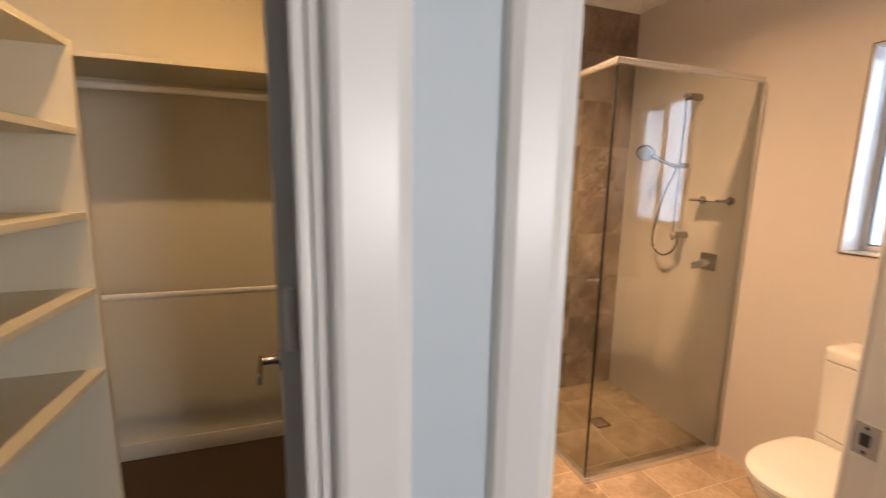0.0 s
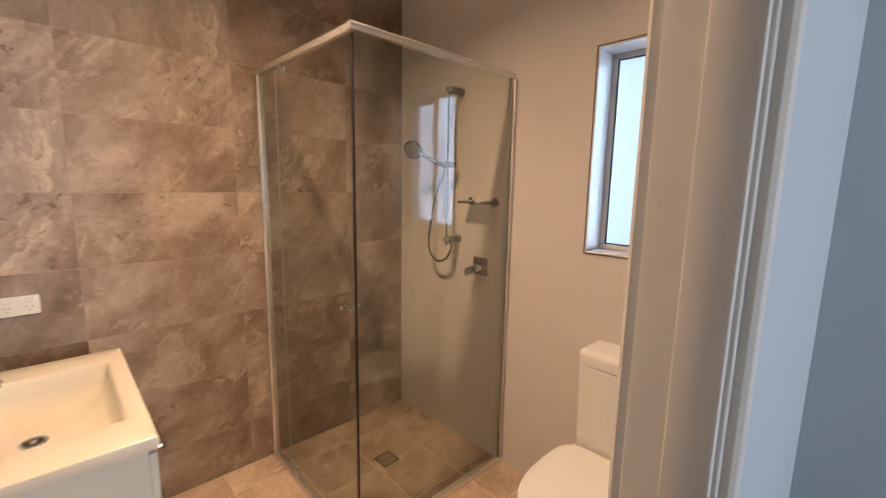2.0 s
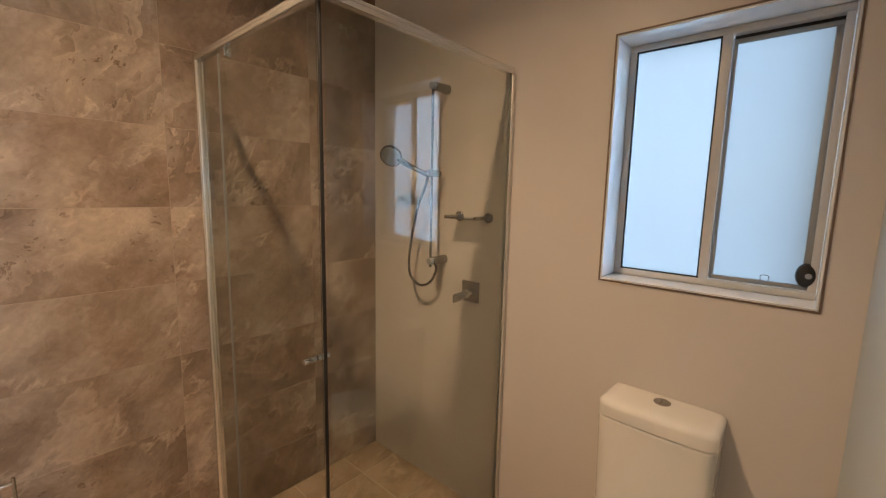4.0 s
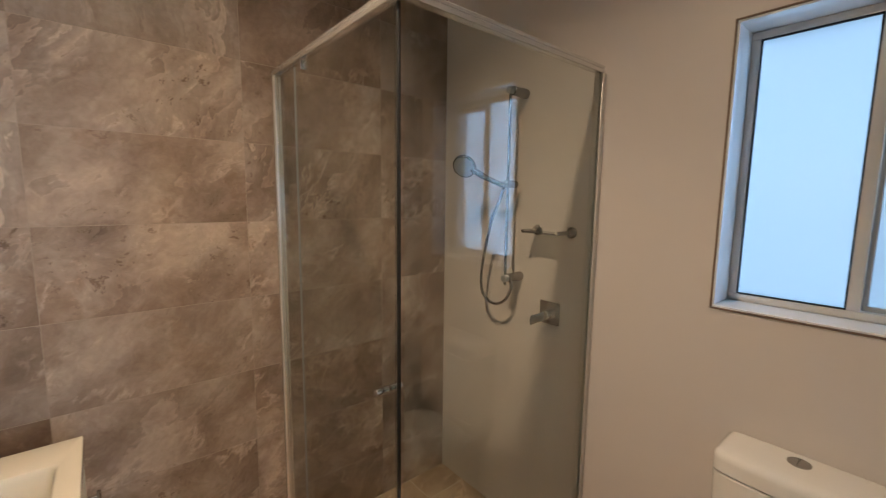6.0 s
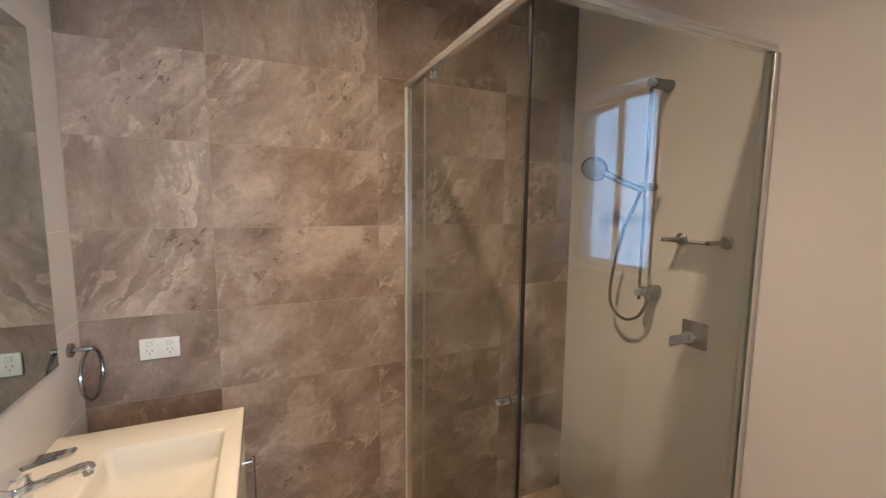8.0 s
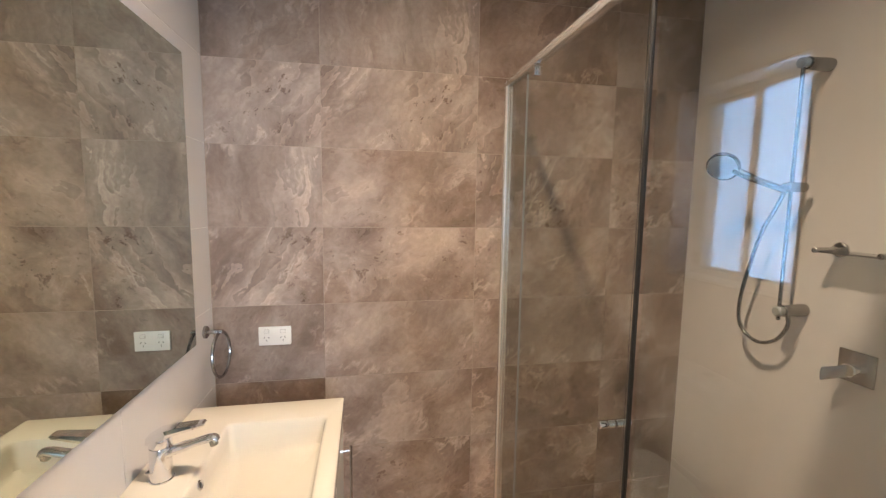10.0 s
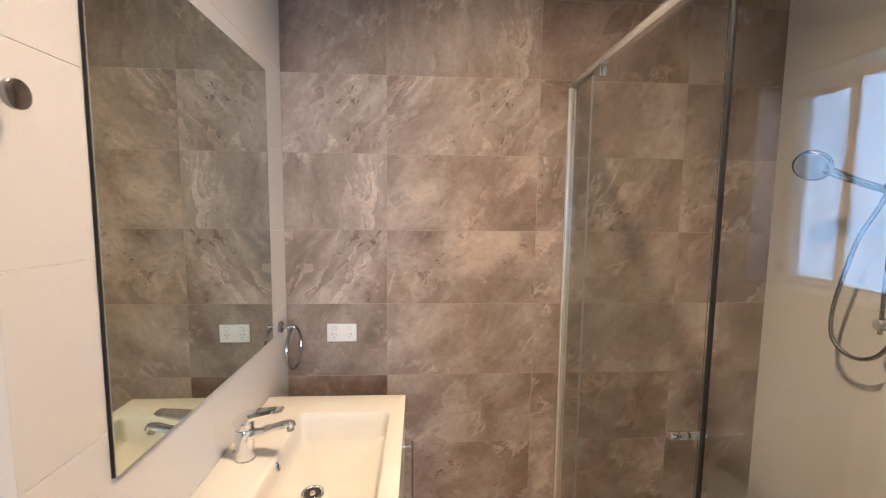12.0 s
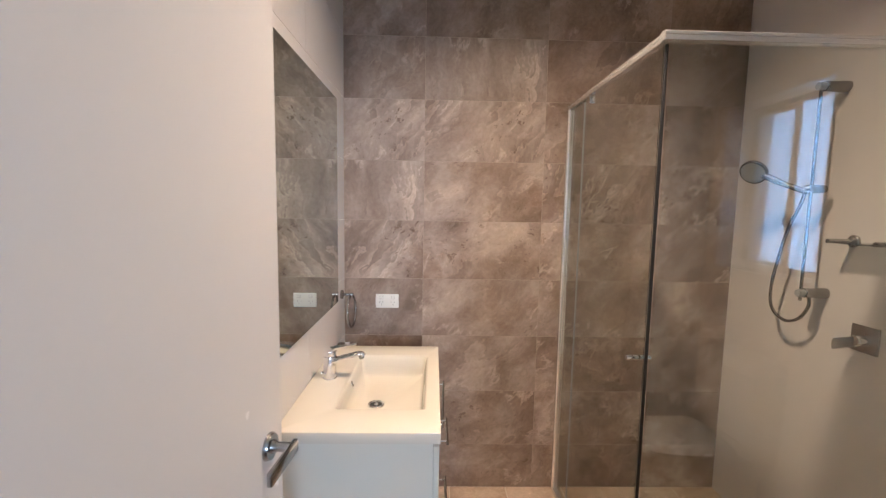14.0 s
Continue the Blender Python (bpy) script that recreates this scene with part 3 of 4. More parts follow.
# sliding sash in the inner track
sy0, sy1, sz0, sz1 = fy0 + 0.021, MID - 0.0045, fz0 + 0.024, fz1 - 0.036
sash = part("sash", box(2.334, 2.348, sy0, sy1, sz0, sz0 + 0.014, None, 0.0015), GREYALU, win, "grey sliding sash")
part("sash_rail", box(2.334, 2.348, sy0, sy1, sz1 - 0.014, sz1, None, 0.0015), GREYALU, sash)
part("sash_stile", box(2.334, 2.348, sy0, sy0 + 0.016, sz0 + 0.0142, sz1 - 0.0142, None, 0.0015), GREYALU, sash)
part("sash_stile", box(2.334, 2.348, sy1 - 0.012, sy1, sz0 + 0.0142, sz1 - 0.0142, None, 0.0015), GREYALU, sash)
sp2 = part("sash_pane", box(2.339, 2.343, sy0 + 0.014, sy1 - 0.010, sz0 + 0.012, sz1 - 0.012), SASHFROST, sash, "frosted obscure glass")
clip = tube(smooth_line([(2.336, 1.262, sz0 + 0.014), (2.334, 1.262, sz0 + 0.03), (2.334, 1.243, sz0 + 0.03), (2.336, 1.243, sz0 + 0.014)], 4), 0.0012, sides=8)
part("pull_clip", clip, SATIN, sash)
part("latch", tube([(2.328, 1.156, 1.285), (2.328, 1.156, 1.285), (2.317, 1.156, 1.285), (2.312, 1.156, 1.285)], [0.024, 0.025, 0.022, 0.015], sides=30, flat=1.45), BLACK, sash, "black plastic window latch")
part("latch_button", tube([(2.313, 1.150, 1.285), (2.309, 1.150, 1.285)], 0.008, sides=20), GREYALU, sash)
part("sash_track", box(2.349, 2.354, fy0 + 0.0202, MID - 0.0042, sz1 - 0.004, fz1 - 0.0222), DARK, win, "dark gap of the upper track")

# ---- downlights ----
def downlight(at, label):
    x, y = at
    d = thing("downlight", (x, y, CEIL), label, "downlight", "ceiling downlights")
    part("trim_ring", ring((x, y, CEIL - 0.003), (0, 0, 1), 0.050, 0.0045), PLASTIC, d)
    part("lens", tube([(x, y, CEIL - 0.001), (x, y, CEIL - 0.006)], 0.046, sides=32), LENS, d, "lit warm lens")


downlight(LAMP, "round white downlight glowing warm in the bathroom ceiling")
downlight(ROBE_LAMP, "round white downlight glowing warm in the robe ceiling")

# ---- shower screen ----
SX, SY, STOP = 1.318, 2.130, 2.012
GY = SY - 0.011                                  # plane of the front glass
scr = thing("shower_screen", (SX, SY, 0), "semi-frameless corner shower screen with a pivot door", "shower screen")


def rail_profile(h, w):
    """A grooved aluminium section, w wide and h high."""
    return [(-w / 2, 0), (-w / 2, h * 0.40), (-w / 2 + 0.003, h * 0.46), (-w / 2 + 0.003, h * 0.54), (-w / 2, h * 0.60), (-w / 2, h - 0.004), (-w / 2 + 0.004, h), (w / 2 - 0.004, h), (w / 2, h - 0.004), (w / 2, h * 0.60), (w / 2 - 0.003, h * 0.54), (w / 2 - 0.003, h * 0.46), (w / 2, h * 0.40), (w / 2, 0)]


def rail_x(x0, x1, y, z, h, w):
    return sweep_profile(rail_profile(h, w), [lambda u, v, x=x: (x, y + u, z + v) for x in (x0, x1)])


def rail_y(y0, y1, x, z, h, w):
    return sweep_profile(rail_profile(h, w), [lambda u, v, y=y: (x + u, y, z + v) for y in (y0, y1)])


part("top_rail", rail_x(SX - 0.016, X_E - 0.004, SY, STOP - 0.027, 0.027, 0.026), ALU, scr)
part("top_rail", rail_y(SY + 0.0155, Y_N - 0.004, SX, STOP - 0.027, 0.027, 0.026), ALU, scr)
part("sill_rail", rail_x(SX - 0.016, X_E - 0.004, SY, 0.001, 0.034, 0.03), ALU, scr)
part("sill_rail", rail_y(SY + 0.0155, Y_N - 0.004, SX, 0.001, 0.030, 0.03), ALU, scr)
post = tube([(SX - 0.009, Y_N - 0.040, 0.031), (SX - 0.009, Y_N - 0.040, STOP - 0.030)], 0.0125, sides=28)
part("post", post, ALU, scr, "rounded bright aluminium wall post")
part("post", box(SX - 0.006, SX + 0.012, Y_N - 0.042, Y_N - 0.0035, 0.031, STOP - 0.030, None, 0.003), ALU, scr)
chan = box(X_E - 0.026, X_E - 0.002, SY - 0.022, GY - 0.0035, 0.036, STOP - 0.030, None, 0.004)
box(X_E - 0.026, X_E - 0.002, GY + 0.0035, SY + 0.014, 0.036, STOP - 0.030, chan, 0.004)
part("wall_channel", chan, DULLALU, scr, "dull aluminium wall channel")
GZ0, GZ1 = 0.033, STOP - 0.027
HY = 2.782                                       # joint between fixed strip and door
gl = part("front_panel", box(SX + 0.004, X_E - 0.012, GY - 0.003, GY + 0.003, GZ0, GZ1), SCREEN, scr, "fixed clear glass panel")
g2 = part("return_panel", box(SX - 0.003, SX + 0.003, HY + 0.0012, Y_N - 0.03, 0.029, GZ1), SCREEN, scr, "narrow fixed glass strip")
g3 = part("glass_door", box(SX - 0.003, SX + 0.003, SY + 0.012, HY - 0.0012, 0.038, STOP - 0.034), SCREEN, scr, "clear glass pivot door")
part("magnet_strip", box(SX - 0.0035, SX + 0.0045, SY + 0.002, SY + 0.0105, 0.036, STOP - 0.034, None, 0.0015), BLACK, scr, "black closing strip at the corner")
part("edge_strip", box(SX - 0.0042, SX - 0.0032, SY + 0.0145, SY + 0.0158, 0.04, STOP - 0.036), CHROME, scr)
part("joint_seal", box(SX - 0.0035, SX + 0.0035, HY - 0.0005, HY + 0.0005, 0.04, STOP - 0.036), GREYALU, scr)
for z0, z1 in ((STOP - 0.062, STOP - 0.030), (0.032, 0.062)):
    part("pivot_hinge", box(SX - 0.011, SX + 0.011, 2.700, 2.716, z0, z1, None, 0.003), CHROME, scr, "small chrome pivot hinge")
knob = part("knob", tube([(SX - 0.040, 2.184, 1.026), (SX - 0.038, 2.184, 1.026), (SX - 0.024, 2.184, 1.026), (SX - 0.023, 2.184, 1.026), (SX - 0.020, 2.184, 1.026), (SX - 0.019, 2.184, 1.026), (SX - 0.003, 2.184, 1.026)], [0.008, 0.0095, 0.0095, 0.006, 0.006, 0.0095, 0.0095], sides=24), CHROME, g3, "chrome door knob")
part("knob", tube([(SX + 0.040, 2.184, 1.026), (SX + 0.038, 2.184, 1.026), (SX + 0.003, 2.184, 1.026)], [0.008, 0.0095, 0.0095], sides=24), CHROME, g3)

# ---- shower fittings ----
RX, RY = 2.100, 2.475
srs = thing("hand_shower_set", (RX, RY, 1.18), "chrome hand shower on a vertical sliding rail with hose", "hand shower")
part("rail", tube([(RX, RY, 1.158), (RX, RY, 1.985)], 0.0058, sides=20), FITTING, srs, "chrome riser rail")
for z in (1.976, 1.187):
    br = part("bracket", tube([(X_E - 0.001, RY, z), (X_E - 0.030, RY, z), (X_E - 0.034, RY, z), (RX + 0.014, RY, z), (RX + 0.011, RY, z)], [0.021, 0.021, 0.019, 0.019, 0.016], sides=28), FITTING, srs, "round rail bracket")
    part("cap", tube([(RX + 0.0105, RY, z), (RX - 0.010, RY, z), (RX - 0.014, RY, z)], [0.0155, 0.0165, 0.013], sides=24), GREYALU, br)
sl = part("slider", tube([(RX + 0.052, RY - 0.002, 1.593), (RX + 0.046, RY - 0.002, 1.593), (RX + 0.020, RY, 1.593), (RX - 0.010, RY + 0.004, 1.593), (RX - 0.022, RY + 0.012, 1.593)], [0.013, 0.016, 0.016, 0.017, 0.011], sides=24), FITTING, srs, "slider that grips the rail")
H0, H1 = Vector((RX - 0.020, RY + 0.018, 1.588)), Vector((2.006, 2.600, 1.655))
hand = part("handset", tube(smooth_line([H0 + Vector((0.012, -0.014, -0.012)), H0, H0.lerp(H1, 0.5) + Vector((0, 0, -0.003)), H1], 5), [0.010] * 6 + [0.011] * 5 + [0.013] * 5, sides=18), FITTING, srs, "chrome shower handset")
HN = Vector((-0.62, -0.30, -0.42)).normalized()
HC = H1 + Vector((-0.019, 0.025, 0.014))
part("spray_head", tube([HC - HN * 0.018, HC - HN * 0.012, HC - HN * 0.002, HC + HN * 0.008, HC + HN * 0.011], [0.024, 0.044, 0.052, 0.052, 0.049], sides=40), FITTING, hand)
part("spray_plate", tube([HC + HN * 0.0105, HC + HN * 0.0125], [0.046, 0.044], sides=40), GREYALU, hand, "pale grey spray plate")
hose_line = smooth_line([H0 + Vector((0.006, -0.008, -0.012)), (RX + 0.004, RY + 0.050, 1.52), (RX + 0.008, RY + 0.092, 1.445), (RX + 0.010, RY + 0.126, 1.332), (RX + 0.012, RY + 0.155, 1.20), (RX + 0.014, RY + 0.154, 1.112), (RX + 0.016, RY + 0.121, 1.070), (RX + 0.020, RY + 0.072, 1.056), (RX + 0.024, RY + 0.020, 1.082), (RX + 0.028, RY - 0.010, 1.138), (RX + 0.028, RY - 0.006, 1.176)], 10)
part("hose", tube(hose_line, [0.0062 + 0.0006 * (k % 2) for k in range(len(hose_line))], sides=12), FITTING, srs, "ribbed metal hose")

mxr = thing("shower_mixer", (X_E, 2.305, 1.055), "chrome shower mixer with a square backplate and lever", "mixer tap")
part("backplate", box(X_E - 0.008, X_E - 0.001, 2.257, 2.354, 1.006, 1.103, None, 0.002), SATIN, mxr)
part("mixer_body", tube([(X_E - 0.008, 2.297, 1.053), (X_E - 0.03, 2.297, 1.053), (X_E - 0.05, 2.297, 1.053), (X_E - 0.054, 2.297, 1.053)], [0.021, 0.020, 0.020, 0.017], sides=28), CHROME, mxr)
lev = loft([[Vector((X_E - 0.038 - 0.036 * t + dx, 2.298 + 0.044 * t, 1.053 - 0.024 * t + dz)) for dx, dz in ((-w * 0.7, -w * 1.1), (w * 0.7, -w * 1.1), (w * 0.9, 0), (w * 0.7, w * 0.9), (-w * 0.7, w * 0.9), (-w * 0.9, 0))] for t, w in ((-0.25, 0.016), (-0.1, 0.020), (0.4, 0.0185), (0.9, 0.021), (1.0, 0.018))])
part("lever", lev, SATIN, mxr, "broad tilted lever")

soap = thing("soap_shelf", (X_E, 2.30, 1.40), "chrome soap shelf with a clear glass tray on two arms", "soap shelf")
for y in (2.384, 2.219):
    part("rosette", tube([(X_E - 0.001, y, 1.40), (X_E - 0.008, y, 1.40), (X_E - 0.011, y, 1.40)], [0.023, 0.023, 0.019], sides=28), SATIN, soap)
    part("arm", tube([(X_E - 0.010, y, 1.40), (X_E - 0.104, y, 1.40), (X_E - 0.106, y, 1.40)], [0.0085, 0.0085, 0.006], sides=18), SATIN, soap)
part("tray", box(X_E - 0.098, X_E - 0.004, 2.228, 2.375, 1.393, 1.398, None, 0.001, 1), clear_glass("tray_glass", (0.50, 0.52, 0.51), 0.04), soap, "clear glass tray")

dr = thing("floor_drain", (1.745, 2.545, 0), "dark square steel drain grate set in the shower floor", "drain")
gr = box(1.695, 1.795, 2.495, 2.503, -0.003, 0.0015)
box(1.695, 1.795, 2.587, 2.595, -0.003, 0.0015, gr)
box(1.695, 1.703, 2.503, 2.587, -0.003, 0.0015, gr)
box(1.787, 1.795, 2.503, 2.587, -0.003, 0.0015, gr)
part("grate_frame", gr, DRAIN, dr)
part("grate_well", box(1.703, 1.787, 2.503, 2.587, -0.0038, -0.002), DARK, dr)
for k in range(6):
    y = 2.5095 + k * 0.0133
    part("grate_bar", box(1.7035, 1.7865, y, y + 0.005, -0.0018, 0.001), DRAIN, dr)

# ---- toilet ----
def oval(cx, cy, z, back, front, half, n=36, square=2.4):
    """A D-shaped outline: a blunt back towards +x, a rounded front towards -x."""
    out = []
    for k in range(n):
        a = 2 * math.pi * k / n
        c, s = math.cos(a), math.sin(a)
        p = square if c < 0 else 4.0
        r = lambda v, q: math.copysign(abs(v) ** (2 / q), v)
        out.append(Vector((cx + (back if c > 0 else front) * r(c, p), cy + half * r(s, p if c > 0 else 2.2), z)))
    return out


TY = 1.47
wc = thing("toilet", (1.90, TY, 0), "white close-coupled china toilet suite with closed lid", "toilet")
secs = [oval(1.92, TY, 0.004, 0.275, 0.20, 0.115), oval(1.92, TY, 0.03, 0.275, 0.205, 0.118), oval(1.91, TY, 0.14, 0.28, 0.22, 0.122), oval(1.90, TY, 0.24, 0.29, 0.255, 0.138), oval(1.885, TY, 0.32, 0.305, 0.295, 0.160), oval(1.875, TY, 0.375, 0.318, 0.318, 0.175), oval(1.872, TY, 0.398, 0.322, 0.322, 0.178), oval(1.872, TY, 0.403, 0.318, 0.317, 0.174)]
part("pan", loft(secs), CERAMIC, wc, "white china pan")
seat = loft([oval(1.85, TY, 0.4045, 0.175, 0.298, 0.174), oval(1.85, TY, 0.406, 0.178, 0.302, 0.178), oval(1.85, TY, 0.416, 0.178, 0.302, 0.178), oval(1.85, TY, 0.418, 0.175, 0.298, 0.174)])
part("seat", seat, PLASTIC, wc)
lid = loft([oval(1.85, TY, 0.421, 0.175, 0.298, 0.175), oval(1.85, TY, 0.423, 0.184, 0.306, 0.181), oval(1.85, TY, 0.434, 0.184, 0.306, 0.181), oval(1.85, TY, 0.441, 0.172, 0.294, 0.170), oval(1.85, TY, 0.446, 0.150, 0.262, 0.140), oval(1.85, TY, 0.4485, 0.10, 0.18, 0.08)])
part("lid", lid, PLASTIC, wc, "closed white lid")


CY = TY - 0.007


def tank(z, front, half, r=0.038):
    """Outline of the cistern: flat against the wall, gently bowed to the front, with rounded front corners."""
    back = X_E - 0.004
    pts = [Vector((back, CY - half, z))]
    for k in range(9):
        a = radians(90 * k / 8)
        pts.append(Vector((front + r - r * math.sin(a), CY - half + r - r * math.cos(a), z)))
    for u in (-0.6, -0.3, 0.0, 0.3, 0.6):
        pts.append(Vector((front - 0.006 * (1 - u * u), CY + u * half, z)))
    for k in range(9):
        a = radians(90 - 90 * k / 8)
        pts.append(Vector((front + r - r * math.sin(a), CY + half - r + r * math.cos(a), z)))
    pts.append(Vector((back, CY + half, z)))
    return pts


part("plinth", loft([tank(0.30, 2.075, 0.13), tank(0.37, 2.055, 0.158), tank(0.41, 2.046, 0.166), tank(0.456, 2.044, 0.168), tank(0.460, 2.047, 0.165)]), CERAMIC, wc, "china platform under the cistern")
cis = part("cistern", loft([tank(0.4625, 2.048, 0.165), tank(0.466, 2.044, 0.168), tank(0.60, 2.039, 0.170), tank(0.776, 2.034, 0.173), tank(0.780, 2.037, 0.170)]), CERAMIC, wc, "white china cistern")
part("cistern_lid", loft([tank(0.7825, 2.037, 0.170), tank(0.785, 2.033, 0.174), tank(0.820, 2.032, 0.174), tank(0.828, 2.034, 0.172), tank(0.8345, 2.040, 0.166), tank(0.838, 2.050, 0.157), tank(0.8395, 2.075, 0.135)]), CERAMIC, cis)
part("lid_shadow_gap", loft([tank(0.7795, 2.046, 0.162), tank(0.783, 2.046, 0.162)]), DARK, cis)
part("flush_plate", tube([(2.145, CY, 0.8390), (2.145, CY, 0.8420), (2.145, CY, 0.8435)], [0.026, 0.026, 0.023], sides=32), SATIN, cis, "round chrome dual-flush button")
part("flush_split", box(2.123, 2.167, CY + 0.001, CY + 0.003, 0.8430, 0.8438), DARK, cis)

# ---- vanity ----
VX0, VX1, VY0, VY1, VZ = X_W + 0.001, 0.682, 2.035, 2.788, 0.850
van = thing("vanity_unit", (0.44, 2.41, 0), "white gloss vanity cabinet with a moulded basin top", "vanity")
part("side_panel", box(VX0 + 0.004, VX1 - 0.022, VY0 + 0.012, VY0 + 0.028, 0.10, VZ - 0.0355, None, 0.0015, 1), CABINET, van)
part("side_panel", box(VX0 + 0.004, VX1 - 0.022, VY1 - 0.028, VY1 - 0.012, 0.10, VZ - 0.0355, None, 0.0015, 1), CABINET, van)
part("bottom_panel", box(VX0 + 0.004, VX1 - 0.022, VY0 + 0.0282, VY1 - 0.0282, 0.10, 0.116), CABINET, van)
part("back_panel", box(VX0 + 0.004, VX0 + 0.012, VY0 + 0.0282, VY1 - 0.0282, 0.1162, VZ - 0.0355), CABINET, van)
part("front_rail", box(VX1 - 0.038, VX1 - 0.022, VY0 + 0.0282, VY1 - 0.0282, VZ - 0.10, VZ - 0.0355), CABINET, van)
part("kickboard", box(VX0 + 0.004, VX1 - 0.07, VY0 + 0.02, VY1 - 0.02, 0.0, 0.10), CABINET, van)
fx0, fx1 = VX1 - 0.0215, VX1 - 0.004


def bar_handle(parent, y, z, along_y):
    """A slim bar on two posts."""
    h = 0.064
    ends = [(y - h, z), (y + h, z)] if along_y else [(y, z - 0.095), (y, z + 0.095)]
    ext = 0.016
    a, b = ends
    line = [(fx1 + 0.028, a[0] - (ext if along_y else 0), a[1] - (0 if along_y else ext)), (fx1 + 0.028, b[0] + (ext if along_y else 0), b[1] + (0 if along_y else ext))]
    hd = part("handle", tube(line, 0.0045, sides=12), SATIN, parent, "slim chrome bar handle")
    for yy, zz in ends:
        part("handle_post", tube([(fx1 + 0.0005, yy, zz), (fx1 + 0.028, yy, zz)], 0.0038, sides=10), CHROME, hd)


ym = 2.42
for z0, z1 in ((0.585, 0.800), (0.345, 0.580), (0.105, 0.340)):
    d = part("drawer_front", box(fx0, fx1, VY0 + 0.013, ym - 0.0015, z0, z1, None, 0.002, 1), CABINET, van)
    bar_handle(d, (VY0 + ym) / 2, z1 - 0.05, True)
d = part("door", box(fx0, fx1, ym + 0.0015, VY1 - 0.013, 0.105, 0.800, None, 0.002, 1), CABINET, van)
bar_handle(d, VY1 - 0.085, 0.607, False)

# basin top with a sunken rectangular bowl


def rounded(x0, x1, y0, y1, z, r, n=6):
    """A rounded rectangle."""
    out = []
    for cx, cy, a0 in ((x1 - r, y1 - r, 0), (x0 + r, y1 - r, 90), (x0 + r, y0 + r, 180), (x1 - r, y0 + r, 270)):
        for k in range(n + 1):
            a = radians(a0 + 90 * k / n)
            out.append(Vector((cx + r * math.cos(a), cy + r * math.sin(a), z)))
    return out


bx0, bx1, by0, by1 = 0.346, 0.634, 2.180, 2.662
rings_ = [
    rounded(VX0 + 0.02, VX1 - 0.02, VY0 + 0.02, VY1 - 0.02, VZ - 0.0345, 0.012),
    rounded(VX0, VX1, VY0, VY1, VZ - 0.034, 0.006),
    rounded(VX0, VX1, VY0, VY1, VZ - 0.004, 0.006),
    rounded(VX0 + 0.001, VX1 - 0.001, VY0 + 0.001, VY1 - 0.001, VZ - 0.0012, 0.006),
    rounded(VX0 + 0.004, VX1 - 0.004, VY0 + 0.004, VY1 - 0.004, VZ, 0.006),
    rounded(bx0 - 0.007, bx1 + 0.006, by0 - 0.008, by1 + 0.008, VZ, 0.018),
    rounded(bx0 - 0.003, bx1 + 0.002, by0 - 0.003, by1 + 0.003, VZ - 0.0015, 0.017),
    rounded(bx0, bx1 - 0.003, by0, by1, VZ - 0.006, 0.017),
    rounded(bx0 + 0.003, bx1 - 0.006, by0 + 0.005, by1 - 0.004, VZ - 0.018, 0.016),
    rounded(bx0 + 0.006, bx1 - 0.012, by0 + 0.012, by1 - 0.010, VZ - 0.048, 0.016),
    rounded(bx0 + 0.011, bx1 - 0.018, by0 + 0.020, by1 - 0.016, VZ - 0.074, 0.018),
    rounded(bx0 + 0.020, bx1 - 0.030, by0 + 0.034, by1 - 0.028, VZ - 0.086, 0.020),
    rounded(bx0 + 0.045, bx1 - 0.105, by0 + 0.150, by1 - 0.150, VZ - 0.102, 0.035),
    rounded(0.418, 0.466, 2.395, 2.443, VZ - 0.106, 0.0235),
]
bowl = loft(rings_, None, False)
bowl.verts.ensure_lookup_table()
bowl.faces.new(bowl.verts[-len(rings_[0]):])
bmesh.ops.recalc_face_normals(bowl, faces=bowl.faces[:])
top = part("basin", bowl, BASIN, van, "white polymarble top with a sunken rectangular bowl")
dz = VZ - 0.106
wst = part("waste", ring((0.442, 2.419, dz + 0.001), (0, 0, 1), 0.027, 0.005), CHROME, top, "chrome waste outlet")
part("waste_hole", tube([(0.442, 2.419, dz + 0.0008), (0.442, 2.419, dz + 0.0022)], 0.022, sides=28), DARK, top)
part("waste_pin", tube([(0.442, 2.419, dz + 0.002), (0.442, 2.419, dz + 0.006)], [0.009, 0.007], sides=18), CHROME, top)
part("overflow", ring((0.352, 2.418, VZ - 0.026), (1, 0, 0.25), 0.010, 0.003, n=28, sides=8), CHROME, top, "chrome overflow ring")
part("overflow_hole", tube([(0.3505, 2.418, VZ - 0.026), (0.353, 2.418, VZ - 0.0255)], 0.009, sides=20), DARK, top)

TX, TYY = 0.268, 2.420
tap = thing("basin_tap", (TX, TYY, VZ), "chrome single-lever basin mixer standing on the basin top", "tap")
part("tap_body", tube([(TX, TYY, VZ - 0.001), (TX, TYY, VZ + 0.003), (TX, TYY, VZ + 0.005), (TX, TYY, VZ + 0.05), (TX + 0.001, TYY, VZ + 0.083), (TX + 0.001, TYY, VZ + 0.085)], [0.0265, 0.0265, 0.0245, 0.0238, 0.0245, 0.0235], sides=32), CHROME, tap)
part("cartridge_cap", tube([(TX + 0.001, TYY, VZ + 0.0862), (TX + 0.001, TYY, VZ + 0.088), (TX + 0.001, TYY, VZ + 0.106), (TX, TYY, VZ + 0.116), (TX - 0.002, TYY, VZ + 0.120)], [0.0235, 0.0247, 0.0247, 0.021, 0.010], sides=32), CHROME, tap)
